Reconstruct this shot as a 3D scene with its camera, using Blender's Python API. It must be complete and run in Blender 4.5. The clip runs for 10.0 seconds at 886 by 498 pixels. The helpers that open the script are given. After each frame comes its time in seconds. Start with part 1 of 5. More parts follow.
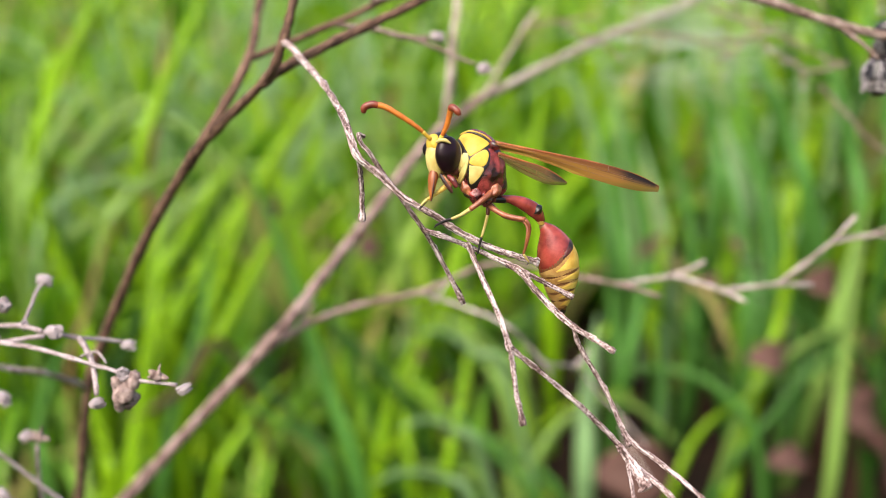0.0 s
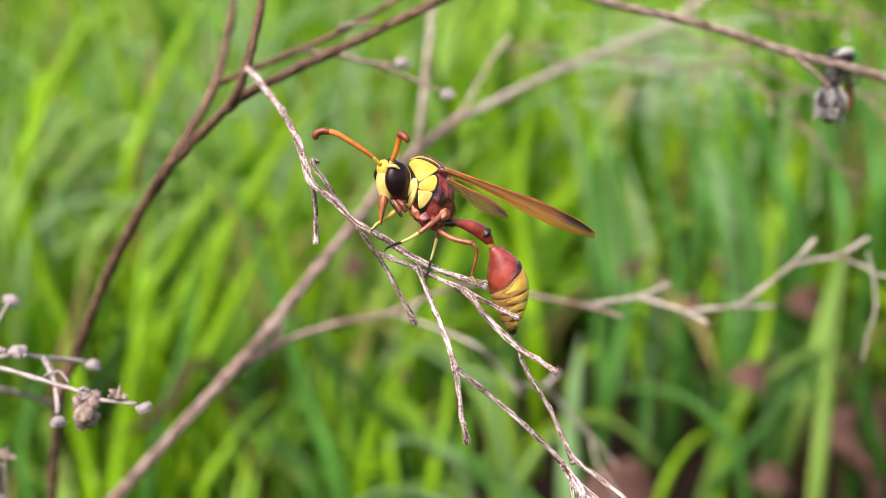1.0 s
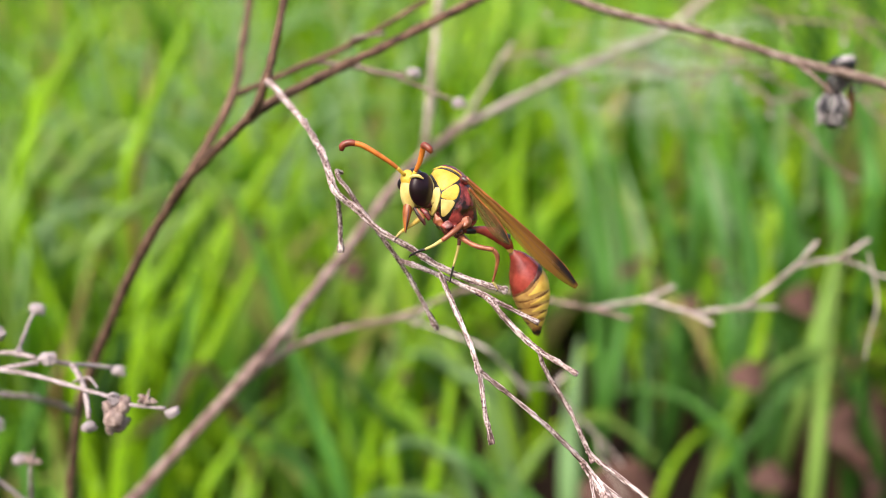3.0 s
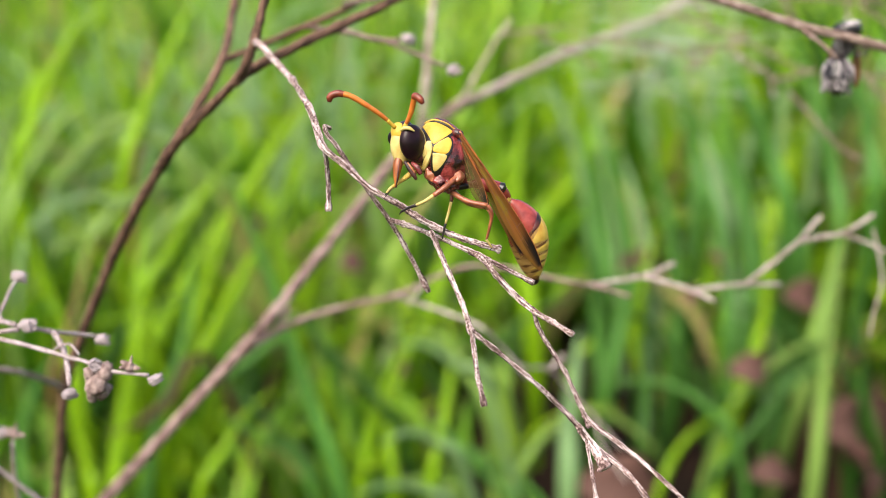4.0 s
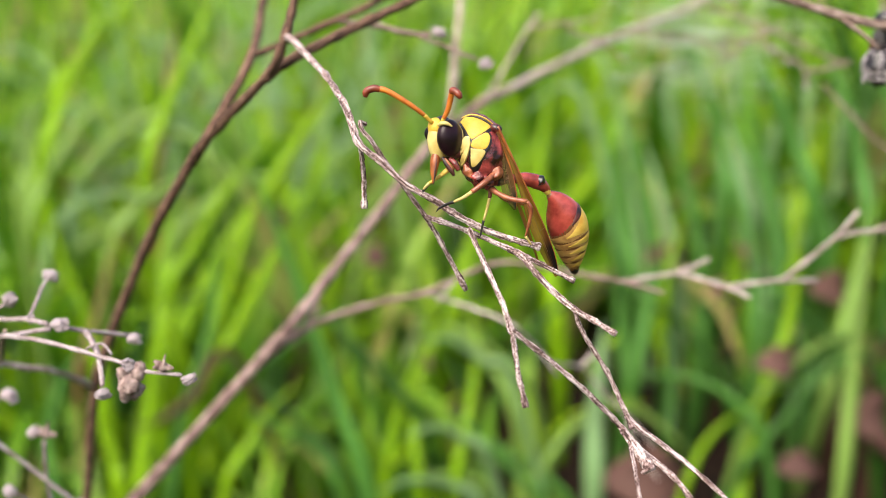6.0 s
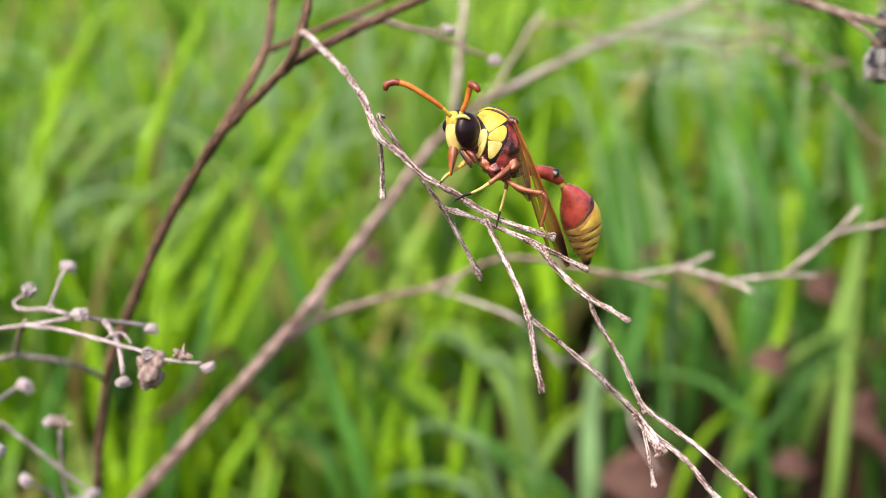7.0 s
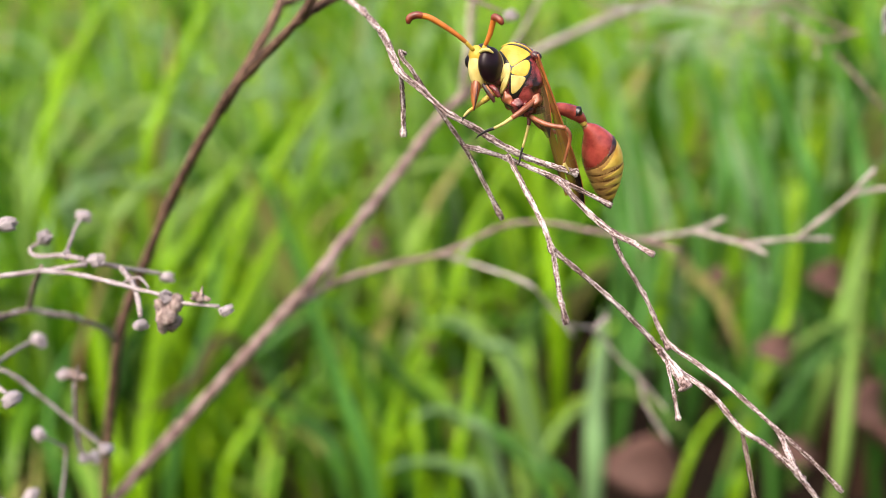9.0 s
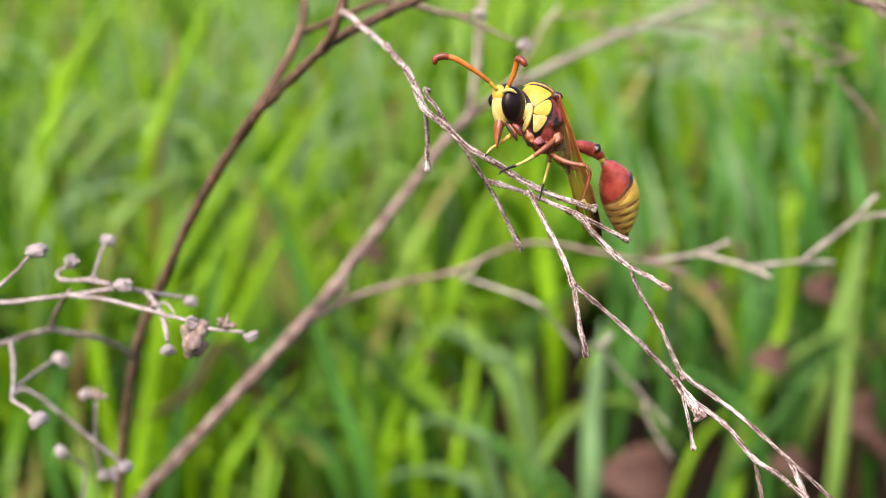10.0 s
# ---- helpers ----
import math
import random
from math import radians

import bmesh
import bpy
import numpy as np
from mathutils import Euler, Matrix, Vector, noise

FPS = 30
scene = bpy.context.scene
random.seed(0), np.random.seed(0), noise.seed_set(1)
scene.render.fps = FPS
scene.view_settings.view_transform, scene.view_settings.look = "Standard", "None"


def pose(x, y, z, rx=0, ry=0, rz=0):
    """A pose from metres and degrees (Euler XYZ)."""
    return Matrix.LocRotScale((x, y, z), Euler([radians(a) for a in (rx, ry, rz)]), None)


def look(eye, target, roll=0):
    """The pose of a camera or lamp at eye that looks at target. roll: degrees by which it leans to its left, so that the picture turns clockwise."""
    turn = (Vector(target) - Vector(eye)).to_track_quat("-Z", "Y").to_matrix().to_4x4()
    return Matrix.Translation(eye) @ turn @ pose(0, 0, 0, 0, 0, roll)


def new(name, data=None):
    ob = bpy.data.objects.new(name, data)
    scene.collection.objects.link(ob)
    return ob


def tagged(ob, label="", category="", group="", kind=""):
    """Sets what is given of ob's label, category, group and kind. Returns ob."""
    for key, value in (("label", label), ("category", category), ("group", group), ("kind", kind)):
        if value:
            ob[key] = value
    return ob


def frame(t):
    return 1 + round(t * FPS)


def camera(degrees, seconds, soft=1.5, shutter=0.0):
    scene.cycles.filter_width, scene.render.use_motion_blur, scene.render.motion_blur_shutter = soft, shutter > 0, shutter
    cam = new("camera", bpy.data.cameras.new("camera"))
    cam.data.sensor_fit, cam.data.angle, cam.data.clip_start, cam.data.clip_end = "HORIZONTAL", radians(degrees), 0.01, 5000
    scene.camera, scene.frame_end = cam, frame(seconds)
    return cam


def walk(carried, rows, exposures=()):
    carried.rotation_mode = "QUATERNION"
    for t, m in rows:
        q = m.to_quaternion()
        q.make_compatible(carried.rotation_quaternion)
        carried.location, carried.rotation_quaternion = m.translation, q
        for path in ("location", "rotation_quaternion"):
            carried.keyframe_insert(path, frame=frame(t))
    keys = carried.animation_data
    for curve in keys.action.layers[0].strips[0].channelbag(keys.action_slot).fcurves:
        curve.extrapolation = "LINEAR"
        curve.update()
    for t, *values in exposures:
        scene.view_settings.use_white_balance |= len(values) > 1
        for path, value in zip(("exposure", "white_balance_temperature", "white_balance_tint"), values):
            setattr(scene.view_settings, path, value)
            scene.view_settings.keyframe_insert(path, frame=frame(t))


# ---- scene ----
cam = camera(44.0, 10.0, soft=0.6)
cam.data.dof.use_dof = True
cam.data.dof.focus_distance = 0.1295
cam.data.dof.aperture_fstop = 17.0
EYE, TILT = 0.42, -14.0
# seconds, then metres right, ahead and up of the first eye, then yaw, pitch and roll
ROWS = [
    (0.0, 0.00001, 0.00000, 0.00001, 0.003, 0.010, 0.000),
    (0.2, -0.00016, -0.00197, -0.00040, -0.024, -0.020, -0.037),
    (0.5, 0.00251, -0.00355, -0.00316, -0.059, 0.070, -0.090),
    (0.7, 0.00223, -0.00373, -0.00201, -0.207, 0.456, 0.003),
    (1.0, 0.00497, -0.00360, 0.00045, -0.434, 1.018, 0.143),
    (1.2, 0.00713, -0.00414, -0.00473, -0.495, 0.887, 0.050),
    (1.5, 0.00150, -0.00471, -0.00069, -0.499, 1.047, -0.086),
    (1.7, 0.00239, -0.00473, -0.00076, -0.330, 1.174, -0.106),
    (2.0, -0.00163, -0.00373, 0.00067, 0.046, 1.449, -0.135),
    (2.2, -0.00430, -0.00640, 0.00315, -0.198, 1.339, 0.210),
    (3.3, 0.00287, -0.00866, 0.00039, -0.842, 1.129, -0.495),
    (3.5, 0.00282, -0.00880, -0.00115, -0.582, 1.265, -0.314),
    (3.7, 0.00366, -0.00613, -0.00567, -0.600, 0.830, -0.294),
    (4.0, 0.00271, -0.00324, -0.00378, -0.697, 1.021, -0.266),
    (4.2, 0.00239, -0.00074, -0.00469, -0.351, 0.882, -0.270),
    (4.5, -0.00118, 0.00284, -0.00222, -0.108, 0.702, -0.283),
    (4.7, -0.00113, 0.00299, -0.00249, 0.036, 0.491, -0.254),
    (5.0, 0.00325, 0.00595, -0.00478, -0.030, 0.501, -0.214),
    (5.2, 0.00026, 0.00518, -0.00386, 0.134, 0.202, -0.311),
    (5.5, 0.00009, 0.00643, -0.00251, 0.263, 0.503, -0.456),
    (5.7, 0.00122, 0.00334, -0.00287, 0.420, 0.681, -0.474),
    (6.8, -0.00188, -0.00374, -0.00275, 0.129, 0.647, -0.459),
    (7.0, -0.00222, -0.00381, -0.00449, 0.030, 0.700, -0.394),
    (7.2, -0.00773, -0.00416, -0.00255, 0.146, 0.415, -0.306),
    (7.5, -0.00570, -0.00361, -0.00244, 0.384, 0.813, -0.172),
    (7.7, -0.00503, -0.00305, -0.00375, 0.570, 0.381, -0.171),
    (8.0, -0.00403, -0.00234, -0.00375, 0.252, 0.891, -0.171),
    (8.2, -0.00190, -0.00300, -0.00380, 0.103, 0.672, -0.161),
    (8.5, -0.00178, -0.00417, -0.00341, -0.013, 1.090, -0.146),
    (8.7, 0.00009, -0.00556, -0.00665, 0.141, 0.682, -0.188),
    (8.9, -0.00191, -0.00534, -0.01259, 0.035, 0.682, -0.235),
    (9.0, -0.00484, -0.00297, -0.01188, 0.053, 0.580, -0.256),
    (9.2, -0.00763, -0.00670, -0.00868, -0.147, 0.489, -0.169),
    (9.5, -0.00597, -0.00423, -0.01261, -0.279, 0.569, -0.038),
    (9.7, -0.00809, -0.00927, -0.01028, -0.292, 0.625, 0.032),
    (9.8, -0.00914, -0.00753, -0.00849, -0.221, 0.374, 0.069),
    (10.0, -0.00838, -0.00737, -0.00854, -0.258, 0.828, 0.146),
]
walk(cam, [(t, pose(0, 0, EYE, TILT) @ pose(x, y, z, 90 + pitch, 0, yaw) @ pose(0, 0, 0, 0, 0, roll))
           for t, x, y, z, yaw, pitch, roll in ROWS], [(0.0, 1.15), (10.0, 1.15)])

# ---- light: bright overcast day, soft sun behind the camera's left ----
world = bpy.data.worlds.new("sky")
scene.world = world
world.use_nodes = True
sky = world.node_tree.nodes.new("ShaderNodeTexSky")
sky.sky_type, sky.sun_disc = "NISHITA", False
sky.sun_elevation, sky.sun_rotation = radians(52), radians(214)
sky.air_density, sky.dust_density, sky.ozone_density = 1.0, 6.0, 0.6
world.node_tree.links.new(sky.outputs[0], world.node_tree.nodes["Background"].inputs[0])
world.node_tree.nodes["Background"].inputs[1].default_value = 0.13
sun = new("sun", bpy.data.lights.new("sun", "SUN"))
sun.data.energy, sun.data.angle, sun.data.color = 1.5, radians(45), (1.0, 0.945, 0.83)
sun.matrix_world = look((-1.0, -1.5, 2.3), (0, 0, 0))


# ---- materials ----
def node_mat(name):
    m = bpy.data.materials.new(name)
    m.use_nodes = True
    t = m.node_tree
    return m, t, t.nodes["Principled BSDF"]


def add(t, kind, **sockets):
    n = t.nodes.new(kind)
    for key, value in sockets.items():
        n.inputs[key.replace("_", " ")].default_value = value
    return n


def ramp(t, source, stops):
    r = t.nodes.new("ShaderNodeValToRGB")
    els = r.color_ramp.elements
    while len(els) < len(stops):
        els.new(0.5)
    for el, (p, c) in zip(els, stops):
        el.position, el.color = p, (*c, 1)
    t.links.new(source, r.inputs[0])
    return r


def bark(name, dark, mid, pale, relief=0.6, grainy=(10.0, 0.42), stops=(0.56, 0.66, 0.80), speckle=0.35):
    """Dry bark: streaks that run along the shoot, fine grain, and a paler bloom in patches."""
    m, t, b = node_mat(name)
    uv = t.nodes.new("ShaderNodeUVMap")
    mp = add(t, "ShaderNodeMapping")
    mp.inputs["Scale"].default_value = (*grainy, 1.0)
    t.links.new(uv.outputs[0], mp.inputs[0])
    own = t.nodes.new("ShaderNodeObjectInfo")
    far = t.nodes.new("ShaderNodeMath")
    far.operation = "MULTIPLY"
    far.inputs[1].default_value = 90.0
    t.links.new(own.outputs["Random"], far.inputs[0])
    shift = t.nodes.new("ShaderNodeCombineXYZ")
    t.links.new(far.outputs[0], shift.inputs[2])
    t.links.new(shift.outputs[0], mp.inputs["Location"])
    streak = add(t, "ShaderNodeTexNoise", Scale=1.0, Detail=5.0, Roughness=0.65)
    t.links.new(mp.outputs[0], streak.inputs["Vector"])
    geo = t.nodes.new("ShaderNodeTexCoord")
    patch = add(t, "ShaderNodeTexNoise", Scale=260.0, Detail=3.0)
    grain = add(t, "ShaderNodeTexNoise", Scale=3600.0, Detail=2.0)
    for n in (patch, grain):
        t.links.new(geo.outputs["Object"], n.inputs["Vector"])
    speck = t.nodes.new("ShaderNodeMath")
    speck.operation = "MULTIPLY_ADD"
    speck.inputs[1].default_value = 0.75
    t.links.new(grain.outputs[0], speck.inputs[0])
    halved = t.nodes.new("ShaderNodeMath")
    halved.operation = "MULTIPLY"
    halved.inputs[1].default_value = 0.3
    t.links.new(patch.outputs[0], halved.inputs[0])
    t.links.new(halved.outputs[0], speck.inputs[2])
    mix = t.nodes.new("ShaderNodeMath")
    mix.operation = "MULTIPLY_ADD"
    mix.inputs[1].default_value = speckle
    t.links.new(speck.outputs[0], mix.inputs[0])
    t.links.new(streak.outputs[0], mix.inputs[2])
    r = ramp(t, mix.outputs[0], list(zip(stops, (dark, mid, pale))))
    t.links.new(r.outputs[0], b.inputs["Base Color"])
    b.inputs["Roughness"].default_value = 0.85
    h = t.nodes.new("ShaderNodeMath")
    h.operation = "MULTIPLY_ADD"
    h.inputs[1].default_value = 0.3
    t.links.new(grain.outputs[0], h.inputs[0])
    t.links.new(streak.outputs[0], h.inputs[2])
    bump = add(t, "ShaderNodeBump", Strength=relief, Distance=0.0004)
    t.links.new(h.outputs[0], bump.inputs["Height"])
    t.links.new(bump.outputs[0], b.inputs["Normal"])
    return m


def skin(name, c0, c1, rough=0.35, scale=900.0, coat=0.3, relief=0.15, edge=0.18):
    """Insect shell: two tones in soft patches under a thin gloss."""
    m, t, b = node_mat(name)
    geo = t.nodes.new("ShaderNodeTexCoord")
    n = add(t, "ShaderNodeTexNoise", Scale=scale, Detail=4.0)
    fine = add(t, "ShaderNodeTexNoise", Scale=scale * 9, Detail=2.0)
    for k in (n, fine):
        t.links.new(geo.outputs["Object"], k.inputs["Vector"])
    r = ramp(t, n.outputs[0], [(0.5 - edge, c0), (0.5 + edge, c1)])
    t.links.new(r.outputs[0], b.inputs["Base Color"])
    b.inputs["Roughness"].default_value = rough
    b.inputs["Coat Weight"].default_value = coat
    b.inputs["Coat Roughness"].default_value = 0.25
    bump = add(t, "ShaderNodeBump", Strength=relief, Distance=0.0001)
    t.links.new(fine.outputs[0], bump.inputs["Height"])
    t.links.new(bump.outputs[0], b.inputs["Normal"])
    return m


def membrane(name, front, rear, tip, clear):
    """Wing film: one tone at the leading edge, another behind it, streaked along the wing, with a smoky patch before the tip, part of it clear."""
    m, t, b = node_mat(name)
    uv = t.nodes.new("ShaderNodeUVMap")
    mp = add(t, "ShaderNodeMapping")
    mp.inputs["Scale"].default_value = (0.9, 7.0, 1.0)
    t.links.new(uv.outputs[0], mp.inputs[0])
    n = add(t, "ShaderNodeTexNoise", Scale=1.8, Detail=4.0)
    t.links.new(mp.outputs[0], n.inputs["Vector"])
    sep = t.nodes.new("ShaderNodeSeparateXYZ")
    t.links.new(uv.outputs[0], sep.inputs[0])
    wave = t.nodes.new("ShaderNodeMath")
    wave.operation = "MULTIPLY_ADD"
    wave.inputs[1].default_value = 0.7
    t.links.new(n.outputs[0], wave.inputs[0])
    t.links.new(sep.outputs[1], wave.inputs[2])
    r = ramp(t, wave.outputs[0], [(0.5, front), (0.85, rear)])
    k = ramp(t, sep.outputs[0], [(0.64, (0, 0, 0)), (0.74, (0.5, 0.5, 0.5)), (0.81, (0.97, 0.97, 0.97)), (0.88, (1, 1, 1)), (0.97, (1, 1, 1)), (0.99, (0.35, 0.35, 0.35))])
    half = ramp(t, wave.outputs[0], [(0.68, (1, 1, 1)), (0.98, (0.2, 0.2, 0.2))])
    both = t.nodes.new("ShaderNodeMath")
    both.operation = "MULTIPLY"
    t.links.new(k.outputs[0], both.inputs[0])
    t.links.new(half.outputs[0], both.inputs[1])
    mx = t.nodes.new("ShaderNodeMixRGB")
    mx.inputs[2].default_value = (*tip, 1)
    t.links.new(both.outputs[0], mx.inputs[0])
    t.links.new(r.outputs[0], mx.inputs[1])
    t.links.new(mx.outputs[0], b.inputs["Base Color"])
    b.inputs["Roughness"].default_value = 0.42
    b.inputs["Specular IOR Level"].default_value = 0.3
    trans = t.nodes.new("ShaderNodeBsdfTranslucent")
    t.links.new(mx.outputs[0], trans.inputs[0])
    m1 = t.nodes.new("ShaderNodeMixShader")
    m1.inputs[0].default_value = 0.4
    t.links.new(b.outputs[0], m1.inputs[1])
    t.links.new(trans.outputs[0], m1.inputs[2])
    see = t.nodes.new("ShaderNodeBsdfTransparent")
    tint = t.nodes.new("ShaderNodeMixRGB")
    tint.inputs[0].default_value = 0.5
    tint.inputs[1].default_value = (1, 1, 1, 1)
    t.links.new(mx.outputs[0], tint.inputs[2])
    t.links.new(tint.outputs[0], see.inputs[0])
    thin = ramp(t, wave.outputs[0], [(0.40, (0.12, 0.12, 0.12)), (0.78, (clear, clear, clear))])
    m2 = t.nodes.new("ShaderNodeMixShader")
    dense = t.nodes.new("ShaderNodeMath")
    dense.operation = "MULTIPLY_ADD"
    dense.use_clamp = True
    dense.inputs[1].default_value = -0.5
    t.links.new(both.outputs[0], dense.inputs[0])
    t.links.new(thin.outputs[0], dense.inputs[2])
    t.links.new(dense.outputs[0], m2.inputs[0])
    t.links.new(m1.outputs[0], m2.inputs[1])
    t.links.new(see.outputs[0], m2.inputs[2])
    t.links.new(m2.outputs[0], t.nodes["Material Output"].inputs[0])
    return m


def leaf(name, c0, c1, c2, glow=0.42, rough=0.31, stops=None):
    """Grass: a tone for each blade, ribs along it, light through it."""
    m, t, b = node_mat(name)
    geo = t.nodes.new("ShaderNodeNewGeometry")
    tc = t.nodes.new("ShaderNodeTexCoord")
    drift = add(t, "ShaderNodeTexNoise", Scale=5.0, Detail=1.0)
    t.links.new(tc.outputs["Object"], drift.inputs["Vector"])
    apart = t.nodes.new("ShaderNodeMapRange")
    apart.inputs[1].default_value, apart.inputs[2].default_value = 0.3, 0.7
    apart.inputs[3].default_value, apart.inputs[4].default_value = -0.12, 0.22
    t.links.new(drift.outputs[0], apart.inputs[0])
    tone = t.nodes.new("ShaderNodeMath")
    tone.operation = "ADD"
    tone.use_clamp = True
    t.links.new(geo.outputs["Random Per Island"], tone.inputs[0])
    t.links.new(apart.outputs[0], tone.inputs[1])
    r = ramp(t, tone.outputs[0], stops or [(0.0, c0), (0.5, c1), (1.0, c2)])
    uv = t.nodes.new("ShaderNodeUVMap")
    mp = add(t, "ShaderNodeMapping")
    mp.inputs["Scale"].default_value = (14.0, 0.02, 1.0)
    t.links.new(uv.outputs[0], mp.inputs[0])
    rib = add(t, "ShaderNodeTexNoise", Scale=1.0, Detail=2.0)
    t.links.new(mp.outputs[0], rib.inputs["Vector"])
    blot = add(t, "ShaderNodeTexNoise", Scale=14.0, Detail=3.0)
    t.links.new(tc.outputs["Object"], blot.inputs["Vector"])
    s = t.nodes.new("ShaderNodeMath")
    s.operation = "ADD"
    t.links.new(rib.outputs[0], s.inputs[0])
    t.links.new(blot.outputs[0], s.inputs[1])
    v = t.nodes.new("ShaderNodeMapRange")
    v.inputs[1].default_value, v.inputs[2].default_value = 0.6, 1.4
    v.inputs[3].default_value, v.inputs[4].default_value = 0.7, 1.3
    t.links.new(s.outputs[0], v.inputs[0])
    hsv = t.nodes.new("ShaderNodeHueSaturation")
    t.links.new(v.outputs[0], hsv.inputs["Value"])
    t.links.new(r.outputs[0], hsv.inputs["Color"])
    t.links.new(hsv.outputs[0], b.inputs["Base Color"])
    b.inputs["Roughness"].default_value = rough
    b.inputs["Specular IOR Level"].default_value = 0.28
    tr = t.nodes.new("ShaderNodeBsdfTranslucent")
    t.links.new(hsv.outputs[0], tr.inputs[0])
    mx = t.nodes.new("ShaderNodeMixShader")
    mx.inputs[0].default_value = glow
    t.links.new(b.outputs[0], mx.inputs[1])
    t.links.new(tr.outputs[0], mx.inputs[2])
    t.links.new(mx.outputs[0], t.nodes["Material Output"].inputs[0])
    return m


def earth(name):
    m, t, b = node_mat(name)
    tc = t.nodes.new("ShaderNodeTexCoord")
    big = add(t, "ShaderNodeTexNoise", Scale=7.0, Detail=6.0)
    small = add(t, "ShaderNodeTexNoise", Scale=160.0, Detail=5.0)
    for n in (big, small):
        t.links.new(tc.outputs["Object"], n.inputs["Vector"])
    s = t.nodes.new("ShaderNodeMath")
    s.operation = "MULTIPLY_ADD"
    s.inputs[1].default_value = 0.6
    t.links.new(small.outputs[0], s.inputs[0])
    t.links.new(big.outputs[0], s.inputs[2])
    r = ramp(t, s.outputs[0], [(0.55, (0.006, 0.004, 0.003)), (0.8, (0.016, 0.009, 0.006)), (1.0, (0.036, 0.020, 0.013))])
    t.links.new(r.outputs[0], b.inputs["Base Color"])
    b.inputs["Roughness"].default_value = 0.95
    b.inputs["Specular IOR Level"].default_value = 0.1
    bump = add(t, "ShaderNodeBump", Strength=0.8, Distance=0.006)
    t.links.new(s.outputs[0], bump.inputs["Height"])
    t.links.new(bump.outputs[0], b.inputs["Normal"])
    return m


BARK_PALE = bark("bark_pale", (0.045, 0.020, 0.016), (0.25, 0.160, 0.150), (0.72, 0.61, 0.61), 1.0, (8.0, 0.40), (0.68, 0.78, 0.94), 0.6)
BARK_DARK = bark("bark_dark", (0.028, 0.012, 0.007), (0.10, 0.047, 0.028), (0.215, 0.125, 0.085))
BARK_MID = bark("bark_mid", (0.06, 0.034, 0.026), (0.18, 0.115, 0.09), (0.36, 0.28, 0.25))
BARK_WARM = bark("bark_warm", (0.06, 0.031, 0.027), (0.185, 0.112, 0.097), (0.38, 0.275, 0.25), 0.5, (7.0, 0.25))
BARK_ASH = bark("bark_ash", (0.13, 0.085, 0.07), (0.33, 0.265, 0.235), (0.56, 0.49, 0.455), 0.5, (7.0, 0.25))
BARK_TAN = bark("bark_tan", (0.15, 0.10, 0.085), (0.36, 0.275, 0.24), (0.58, 0.49, 0.44), 0.5, (7.0, 0.25))
BARK_LILAC = bark("bark_lilac", (0.15, 0.10, 0.095), (0.33, 0.26, 0.26), (0.54, 0.47, 0.49))
SEED = skin("seed_coat", (0.24, 0.175, 0.18), (0.66, 0.58, 0.61), 0.9, 1100.0, 0.0, 1.0)
HUSK = skin("husk", (0.12, 0.07, 0.06), (0.43, 0.325, 0.30), 0.9, 1300.0, 0.0, 1.0)
YELLOW = skin("shell_yellow", (0.50, 0.29, 0.015), (0.68, 0.48, 0.06), 0.55, 420.0, 0.1, 0.6)
CREAM = skin("shell_cream", (0.46, 0.33, 0.08), (0.64, 0.53, 0.20), 0.5, 600.0, 0.1, 0.5)
RED = skin("shell_red", (0.15, 0.016, 0.013), (0.46, 0.075, 0.055), 0.27, 520.0, 0.4, 0.3, 0.2)
JAW = skin("shell_jaw", (0.13, 0.025, 0.007), (0.40, 0.12, 0.02), 0.4, 500.0, 0.2)
RUSSET = skin("shell_russet", (0.02, 0.003, 0.004), (0.30, 0.045, 0.042), 0.27, 620.0, 0.35, 0.9, 0.13)
RUST = skin("shell_rust", (0.15, 0.034, 0.016), (0.44, 0.15, 0.065), 0.34, 620.0, 0.25, 0.6)
GOLD = skin("shell_gold", (0.52, 0.27, 0.03), (0.80, 0.58, 0.12), 0.45, 420.0, 0.12, 0.5)
TAN = skin("shell_tan", (0.32, 0.15, 0.04), (0.55, 0.34, 0.11), 0.45, 600.0, 0.12, 0.5)
UMBER = skin("shell_umber", (0.10, 0.034, 0.010), (0.20, 0.08, 0.024), 0.5, 700.0, 0.1, 0.5)
MAROON = skin("shell_maroon", (0.012, 0.004, 0.004), (0.11, 0.024, 0.020), 0.4, 800.0, 0.2, 0.9, 0.12)
BLACK = skin("shell_black", (0.006, 0.004, 0.005), (0.014, 0.009, 0.009), 0.3, 900.0, 0.2)
EYE_BLACK = skin("eye_black", (0.006, 0.003, 0.004), (0.018, 0.006, 0.010), 0.28, 600.0, 0.0, 0.1)
ORANGE = skin("shell_orange", (0.34, 0.075, 0.010), (0.60, 0.19, 0.02), 0.45, 700.0, 0.15)
BROWN = skin("shell_brown", (0.08, 0.012, 0.007), (0.26, 0.045, 0.014), 0.45, 700.0, 0.15)
EYE_BLACK.node_tree.nodes["Principled BSDF"].inputs["Specular IOR Level"].default_value = 0.22
AMBER = membrane("wing_amber", (0.16, 0.052, 0.010), (0.40, 0.19, 0.04), (0.008, 0.005, 0.005), 0.42)
SMOKE = membrane("wing_smoke", (0.16, 0.08, 0.025), (0.22, 0.16, 0.05), (0.03, 0.025, 0.015), 0.55)
